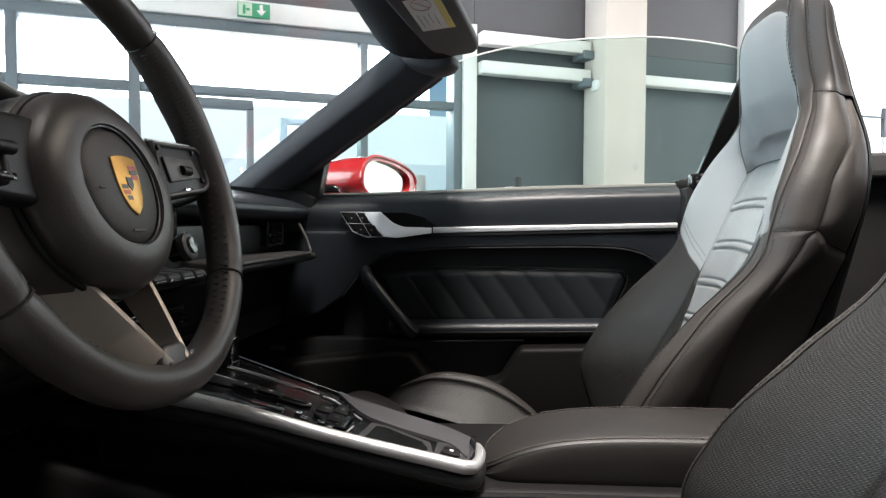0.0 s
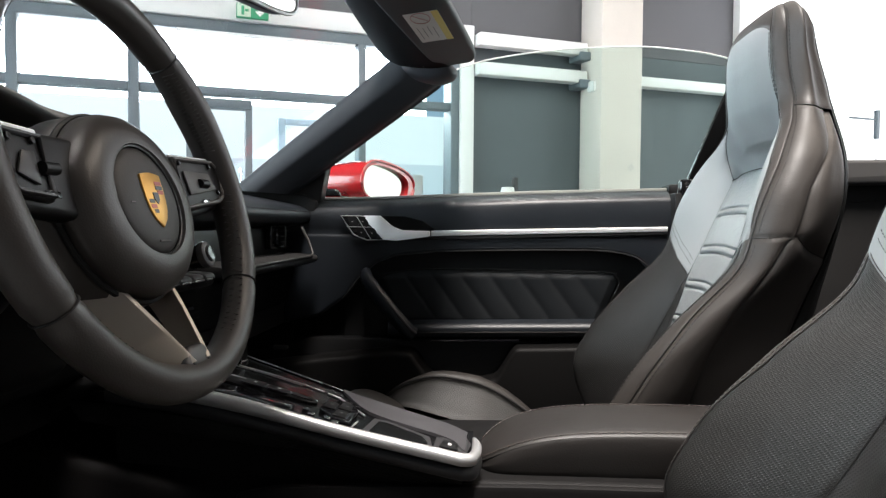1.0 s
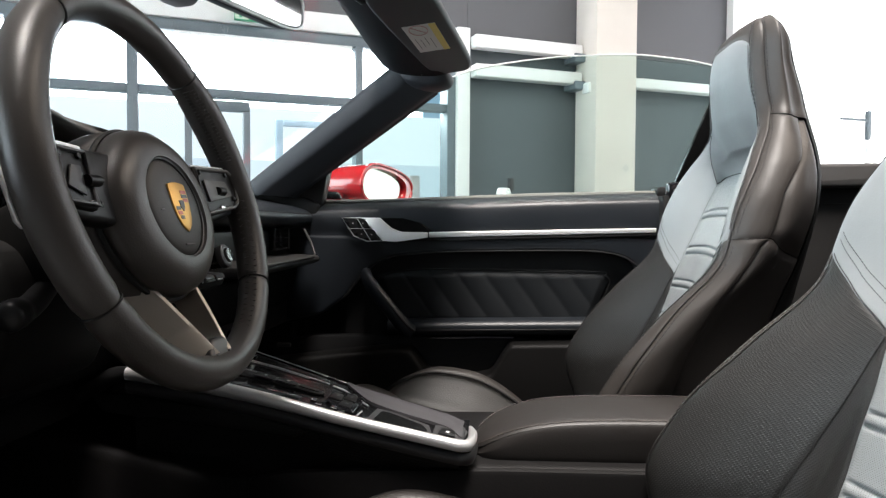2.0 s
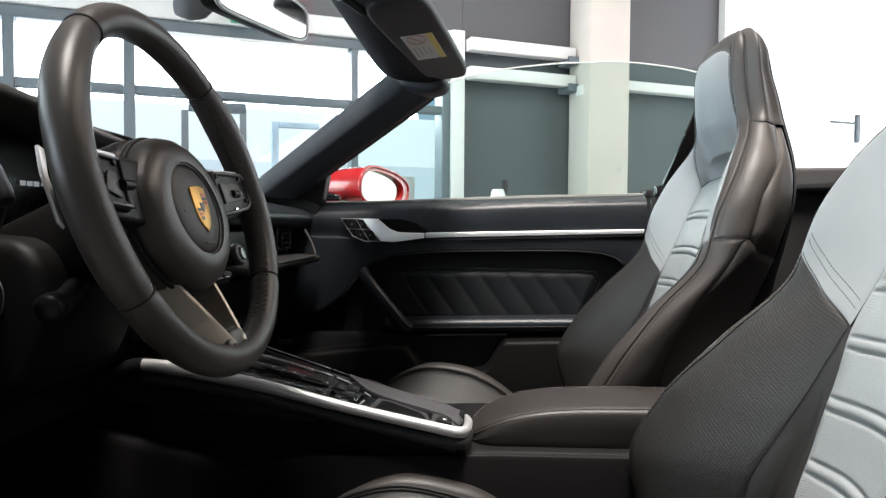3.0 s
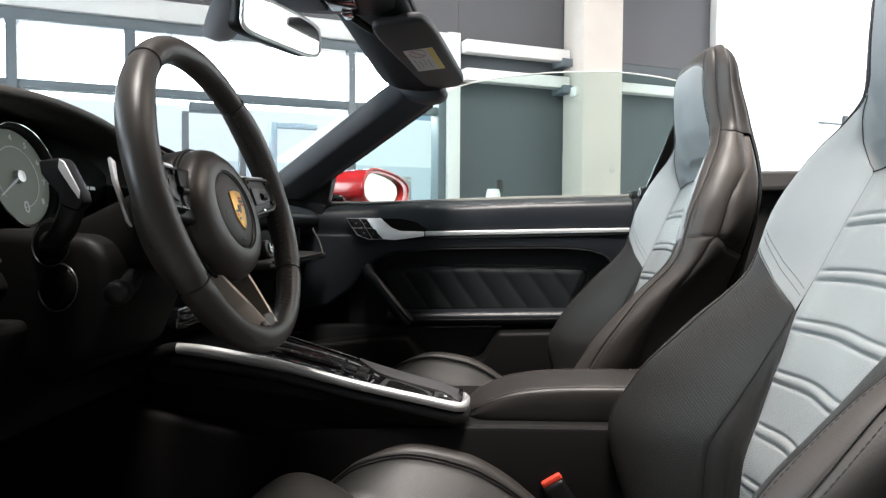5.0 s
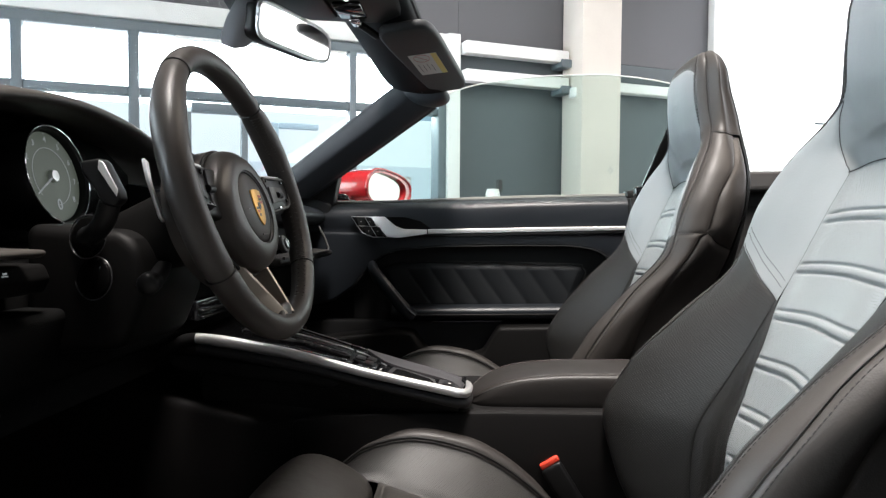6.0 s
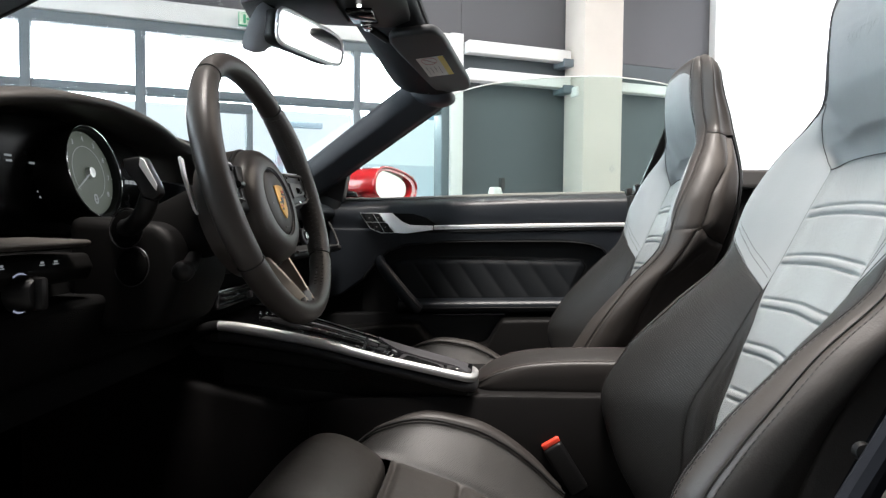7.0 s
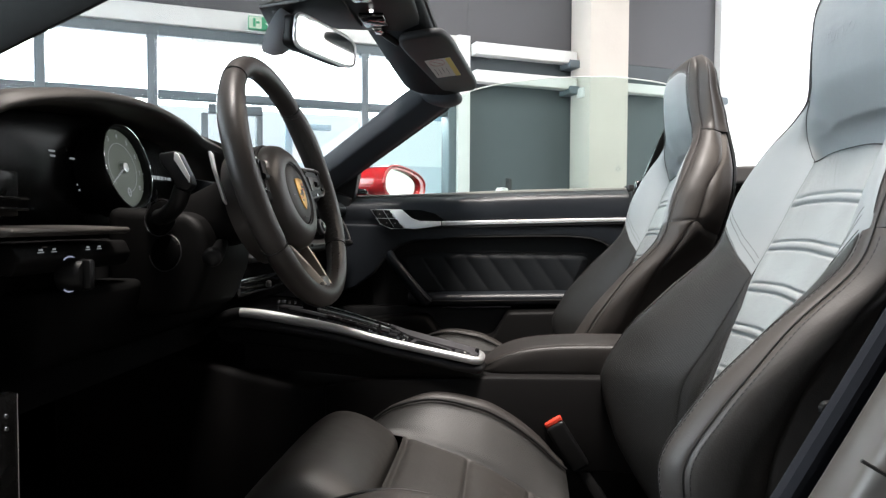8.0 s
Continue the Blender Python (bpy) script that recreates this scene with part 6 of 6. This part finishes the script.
# ---- steering column and wheel ----
WC, TILT, SWING, R, TUBE = Vector((-0.254, 0.525, 0.861)), radians(17.5), radians(1.5), 0.161, 0.0142
wm = Matrix.Translation(WC) @ Matrix.Rotation(-SWING, 4, "Z") @ Matrix(((0, -math.sin(TILT), math.cos(TILT), 0), (1, 0, 0, 0), (0, math.cos(TILT), math.sin(TILT), 0), (0, 0, 0, 1)))
stalks = thing("steering_column", "black steering column with shroud and control stalks", "steering column")
part("shroud", grid([[wm @ Vector((q.x, q.y, h)) for q in curve([(0.046 * k, 0.02 * u, 0), (0.02 * k, 0.046 * u, 0), (-0.02 * k, 0.046 * u, 0), (-0.046 * k, 0.02 * u, 0), (-0.046 * k, -0.05 * k, 0), (0.046 * k, -0.05 * k, 0)], 6, True)] for h, k, u in ((-0.060, 0.3, 0.2), (-0.062, 0.9, 0.8), (-0.10, 1.0, 0.6), (-0.16, 1.05, 0.35), (-0.24, 1.1, 0.15))], closed_u=True), COLUMN_BLACK, stalks, "black column shroud", 60)
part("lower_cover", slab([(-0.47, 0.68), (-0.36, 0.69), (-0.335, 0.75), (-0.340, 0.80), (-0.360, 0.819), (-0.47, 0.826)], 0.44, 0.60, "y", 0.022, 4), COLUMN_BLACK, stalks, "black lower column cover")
part("indicator_stalk", tube(curve([(-0.396, 0.438, 0.813), (-0.374, 0.412, 0.816), (-0.354, 0.396, 0.828), (-0.343, 0.389, 0.848)], 6), 0.0105, 12), PLASTIC, stalks, "black indicator stalk")
part("stalk_cap", slab([(-0.019, 0.021), (0.000, 0.024), (0.004, 0.021), (0.018, -0.007), (0.020, -0.016), (0.013, -0.023), (0.000, -0.018), (-0.003, -0.008), (-0.017, 0.009)], -0.010, 0.010, "y", 0.003, 3, pose(-0.347, 0.385, 0.866, 0, 0, 6)), PLASTIC, stalks, "black stalk end")
part("stalk_face", slab([(0.000, 0.0222), (0.0045, 0.0205), (0.0180, -0.006), (0.0170, -0.013), (0.0100, -0.003), (-0.001, 0.014)], -0.0118, -0.0102, "y", 0.0005, 1, pose(-0.347, 0.385, 0.866, 0, 0, 6)), LEVER_SILVER, stalks, "chrome stalk face")
part("wiper_stalk", tube([wm @ Vector(q) for q in curve([(0.045, 0.012, -0.115), (0.10, 0.020, -0.110), (0.150, 0.026, -0.104)], 6)], [0.010] * 6 + [0.013] * 7, 12), PLASTIC, stalks, "black wiper stalk")
part("cruise_stalk", tube([wm @ Vector(q) for q in curve([(-0.035, -0.052, -0.105), (-0.065, -0.066, -0.100), (-0.095, -0.072, -0.095), (-0.105, -0.074, -0.094)], 6)], [0.010] * 10 + [0.012] * 5 + [0.011, 0.009, 0.006, 0.002], 12), PLASTIC, stalks, "short black cruise stalk")
for x, y, z in ((-0.394, 0.4385, 0.812), (-0.388, 0.4385, 0.768)):
    im = pose(x, y, z, 84, 0, -12) @ Matrix.Scale(1.2, 4)
    part("stalk_collar", spun([(0.0, 0.004), (0.014, 0.004), (0.017, 0.003), (0.0185, 0.0)], im, 32), DISPLAY, stalks, "black stalk collar")
    part("collar_ring", tube([im @ Vector((0.0195 * math.cos(a), 0.0195 * math.sin(a), 0.002)) for a in np.linspace(0, math.tau, 48, endpoint=False)], 0.0007, 6, True), LOWER_TRIM, stalks, "thin grey collar ring")

wheel = thing("steering_wheel", "black leather sports steering wheel with gold crest, dark metal spokes", "steering wheel")
rows = []
N = 120


def rim_thickness(a):
    side_grip = max(0.0, math.cos(2 * a)) * 0.0012 + 0.0016 * math.exp(-((abs(math.remainder(a - radians(30), math.tau))) / 0.25)**2) + 0.0016 * math.exp(-((abs(math.remainder(a - radians(150), math.tau))) / 0.25)**2)
    return TUBE + side_grip


for i in range(N):
    a = i * math.tau / N
    t = rim_thickness(a)
    # joints where two leather pieces meet
    for ja in (48, 126, 213, 324):
        t -= 0.0016 * math.exp(-((math.remainder(a - radians(ja), math.tau)) / 0.018)**2)
    rows.append([wm @ Vector(((R + t * 1.02 * math.cos(b)) * math.cos(a), (R + t * 1.02 * math.cos(b)) * math.sin(a), t * math.sin(b) * 1.08)) for b in np.linspace(0, math.tau, 24, endpoint=False)])
part("rim", grid(rows, closed_u=True, closed_v=True), WHEEL_LEATHER, wheel, "black leather rim", 80)
for ja in (48, 126, 213, 324):
    a = radians(ja)
    part("rim_joint", tube([wm @ Vector(((R + 0.0143 * math.cos(b)) * math.cos(a), (R + 0.0143 * math.cos(b)) * math.sin(a), 0.0152 * math.sin(b))) for b in np.linspace(0, math.tau, 28, endpoint=False)], 0.0009, 6, True), THREAD, wheel)
for a0, a1 in ((46, 14), (128, 166), (358, 296), (182, 238)):
    zig = []
    for k, a in enumerate(np.linspace(radians(a0), radians(a1), 44)):
        b = math.pi + (0.34 if k % 2 else -0.34) + 0.30
        t = rim_thickness(a) + 0.0002
        zig.append(wm @ Vector(((R + t * 1.02 * math.cos(b)) * math.cos(a), (R + t * 1.02 * math.cos(b)) * math.sin(a), -t * 1.08 * math.sin(b))))
    part("rim_stitching", tube(zig, 0.0007, 5), THREAD_PALE, wheel, "raised cross stitching")
# airbag hub
hub_m = wm @ pose(0, -0.0176, -0.002)
part("hub", grid([[hub_m @ Vector((r * (1.0 + 0.05 * abs(math.cos(a))) * math.cos(a), r * math.sin(a), h)) for a in np.linspace(0, math.tau, 64, endpoint=False)] for r, h in ((0.060, -0.066), (0.0780, -0.063), (0.0795, -0.040), (0.0772, -0.0225), (0.0745, -0.0205), (0.0725, -0.0195), (0.0725, -0.0160), (0.0742, -0.0145), (0.0728, -0.006), (0.0688, 0.002), (0.0608, 0.0085), (0.0520, 0.0108), (0.0450, 0.0105), (0.0440, 0.007))], closed_u=True), WHEEL_LEATHER, wheel, "black leather airbag cover", 60)
part("hub_gap", tube([hub_m @ Vector((0.0745 * (1.0 + 0.05 * abs(math.cos(a))) * math.cos(a), 0.0745 * math.sin(a), -0.0178)) for a in np.linspace(0, math.tau, 64, endpoint=False)], 0.0026, 6, True), RUBBER, wheel)
disc = part("hub_disc", spun([(0.0, 0.0125), (0.024, 0.0118), (0.038, 0.0095), (0.0430, 0.0065), (0.0440, 0.004)], hub_m, 64), HUB_VINYL, wheel, "smooth round hub disc")
part("disc_ring", tube([hub_m @ Vector((0.0440 * math.cos(a), 0.0440 * math.sin(a), 0.0078)) for a in np.linspace(0, math.tau, 64, endpoint=False)], 0.0011, 6, True), SATIN_GREY, wheel, "thin grey ring")
part("horn_mark", box(-0.034, -0.028, -0.004, -0.003, 0.0118, 0.0124, 0, 1, hub_m), PRINT, wheel)
part("airbag_print", box(-0.008, 0.008, -0.0345, -0.0330, 0.0108, 0.0116, 0, 1, hub_m), PRINT, wheel)
shield = [(-0.0160, 0.0220), (-0.008, 0.0236), (0.0, 0.0242), (0.008, 0.0236), (0.0160, 0.0220), (0.0163, 0.010), (0.0158, 0.001), (0.0135, -0.0095), (0.0085, -0.0185), (0.0, -0.0250), (-0.0085, -0.0185), (-0.0135, -0.0095), (-0.0158, 0.001), (-0.0163, 0.010)]
crest_m = hub_m @ pose(0.001, -0.001, 0.0115) @ Matrix.Scale(0.90, 4)
crest = part("crest", slab(shield, 0.0, 0.0022, "z", 0.0007, 2, crest_m), GOLD, wheel, "gold shield crest in plain coloured fields")
for x0, x1, y0, mt in ((0.0030, 0.0138, 0.0125, CREST_RED), (0.0030, 0.0140, 0.0085, CREST_BLACK), (0.0045, 0.0138, 0.0045, CREST_RED), (-0.0128, -0.0042, -0.0035, CREST_BLACK), (-0.0118, -0.0032, -0.0080, CREST_RED), (-0.0088, -0.0022, -0.0125, CREST_BLACK)):
    part("crest_field", box(x0, x1, y0, y0 + 0.0034, 0.0023, 0.0026, 0.0001, 1, crest_m), mt, crest)
part("crest_field", slab([(-0.0042, 0.0060), (0.0042, 0.0060), (0.0040, -0.0005), (0.0, -0.0050), (-0.0040, -0.0005)], 0.0023, 0.0029, "z", 0.0002, 1, crest_m), CREST_BLACK, crest)
# side spokes with switches
for sd in (1, -1):
    fl = Matrix.Translation((0, 0, -0.003 if sd > 0 else -0.006)) @ Matrix.Diagonal((sd, 1, 1, 1))
    part("side_spoke", slab([(0.050, 0.029), (0.110, 0.031), (0.148, 0.032), (0.150, -0.018), (0.120, -0.024), (0.050, -0.032)], -0.022, -0.0055, "z", 0.005, 3, wm @ Matrix.Diagonal((sd, 1, 1, 1))), PLASTIC, wheel, "side spoke")
    x0 = 0.062 if sd > 0 else 0.100
    part("spoke_trim", slab([(x0, 0.025), (0.140, 0.027), (0.152, 0.018), (0.148, -0.008), (0.134, -0.016), (x0, -0.026 + (x0 - 0.058) * 0.14)], -0.006, 0.006, "z", 0.003, 3, wm @ fl), PLASTIC, wheel, "black switch frame")
    edge = [(x0 + 0.003, 0.0225), (0.138, 0.0245), (0.1455, 0.0205), (0.1488, 0.0165), (0.1455, -0.006), (0.1425, -0.0095), (0.132, -0.0140), (x0 + 0.003, -0.0225 + (x0 - 0.058) * 0.14)]
    # Far pod's stronger light is put into paler greys than the near pod's.
    part("frame_edge", tube([wm @ fl @ Vector((a, b, 0.0066)) for a, b in edge], 0.0022, 8, True), LIT_POD_GREY if sd > 0 else SATIN_GREY, wheel, "raised frame edge")
    part("switch_bar", tube([wm @ fl @ Vector((x0 + 0.002, 0.0262, 0.003)), wm @ fl @ Vector((0.138, 0.0285, 0.003))], 0.0013 if sd > 0 else 0.0028, 8), SILVER, wheel, "bright upper switch edge")
    part("switch_pad", slab([(x0 + 0.012, 0.0120), (0.123, 0.0125), (0.132, -0.003), (x0 + 0.014, -0.0105)], 0.0063, 0.0085, "z", 0.002, 2, wm @ fl), LIT_POD_GREY if sd > 0 else SATIN_GREY, wheel, "satin grey switch pad")
    part("thumb_roller", tube([wm @ fl @ Vector((0.097, 0.001, 0.0088)), wm @ fl @ Vector((0.111, 0.001, 0.0088))], 0.0042, 14), PLASTIC, wheel, "thumb roller")
    # Near tab's dimness is painted in: gloss black in place of chrome.
    part("chrome_tab", slab([(0.098, -0.0135), (0.112, -0.0130), (0.112, -0.0165), (0.098, -0.0185)], 0.0063, 0.0080, "z", 0.0007, 2, wm @ fl), CHROME if sd > 0 else GLOSS, wheel, "small tab switch")
    for px, py in ((x0 + 0.010, 0.0195), (0.131, 0.0200), (0.136, -0.005)):
        part("screw", spun([(0.0, 0.0026), (0.0022, 0.0022), (0.0026, 0.0)], wm @ fl @ pose(px, py, 0.0061), 12), PLASTIC, wheel)
    # shift paddle behind the rim
    part("shift_paddle", slab([(0.117, 0.044), (0.124, 0.048), (0.1285, 0.026), (0.1265, -0.014), (0.121, -0.020), (0.1215, -0.010), (0.1225, 0.024)], -0.043, -0.039, "z", 0.0012, 2, wm @ fl), SILVER, wheel, "slim silver shift paddle")
    # lower spoke arm: a deep strut with a narrow front edge
    rows = []
    for f in np.linspace(0, 1, 12):
        p = Vector((sd * (0.036 - 0.025 * f), -0.076 - 0.071 * f, -0.018 + 0.028 * f**0.9))
        deep = 0.030 - 0.012 * f
        ring = [p + Vector((-sd * 0.0022, 0, -0.0006)), p + Vector((sd * 0.0004, 0, 0.0006)), p + Vector((sd * 0.0034, 0, -0.0008)), p + Vector((sd * (0.019 - 0.003 * f), -0.004, -deep)), p + Vector((-sd * 0.001, 0.002, -deep))]
        rows.append([wm @ q for q in ring])
    bm = grid(rows, closed_u=True)
    for r in (rows[0], rows[-1]):
        bm.faces.new([bm.verts.new(q) for q in r])
    part("lower_spoke", rounded(bm, 0.0008, 2, 25), DARK_SILVER, wheel, "dark brushed metal lower spoke", 35)
    part("spoke_screw", spun([(0.0, 0.003), (0.003, 0.0025), (0.0038, 0.0)], wm @ pose(sd * 0.012, -0.149, 0.0075) @ Matrix.Scale(0.7, 4), 14), PLASTIC, wheel)
part("spoke_foot", slab([(-0.012, -0.134), (0.012, -0.134), (0.021, -0.146), (0.018, -0.160), (-0.018, -0.160), (-0.021, -0.146)], -0.012, 0.0085, "z", 0.004, 3, wm), FOOT_SILVER, wheel, "dark metal spoke foot")
# drive mode dial
md = wm @ pose(0.077, -0.064, -0.004) @ Matrix.Scale(0.76, 4)
part("mode_stem", spun([(0.013, -0.012), (0.0145, 0.0), (0.0145, 0.008)], md, 28), GLOSS, wheel)
part("mode_dial", spun([(0.0, 0.014), (0.009, 0.0135), (0.0095, 0.0115), (0.0125, 0.0115), (0.0150, 0.010), (0.0155, 0.004), (0.0145, 0.002)], md, 32), SATIN_GREY, wheel, "satin grey drive mode dial")
part("mode_button", spun([(0.0, 0.0150), (0.008, 0.0145), (0.0088, 0.0120)], md, 24), GLOSS, wheel, "gloss black dial button")
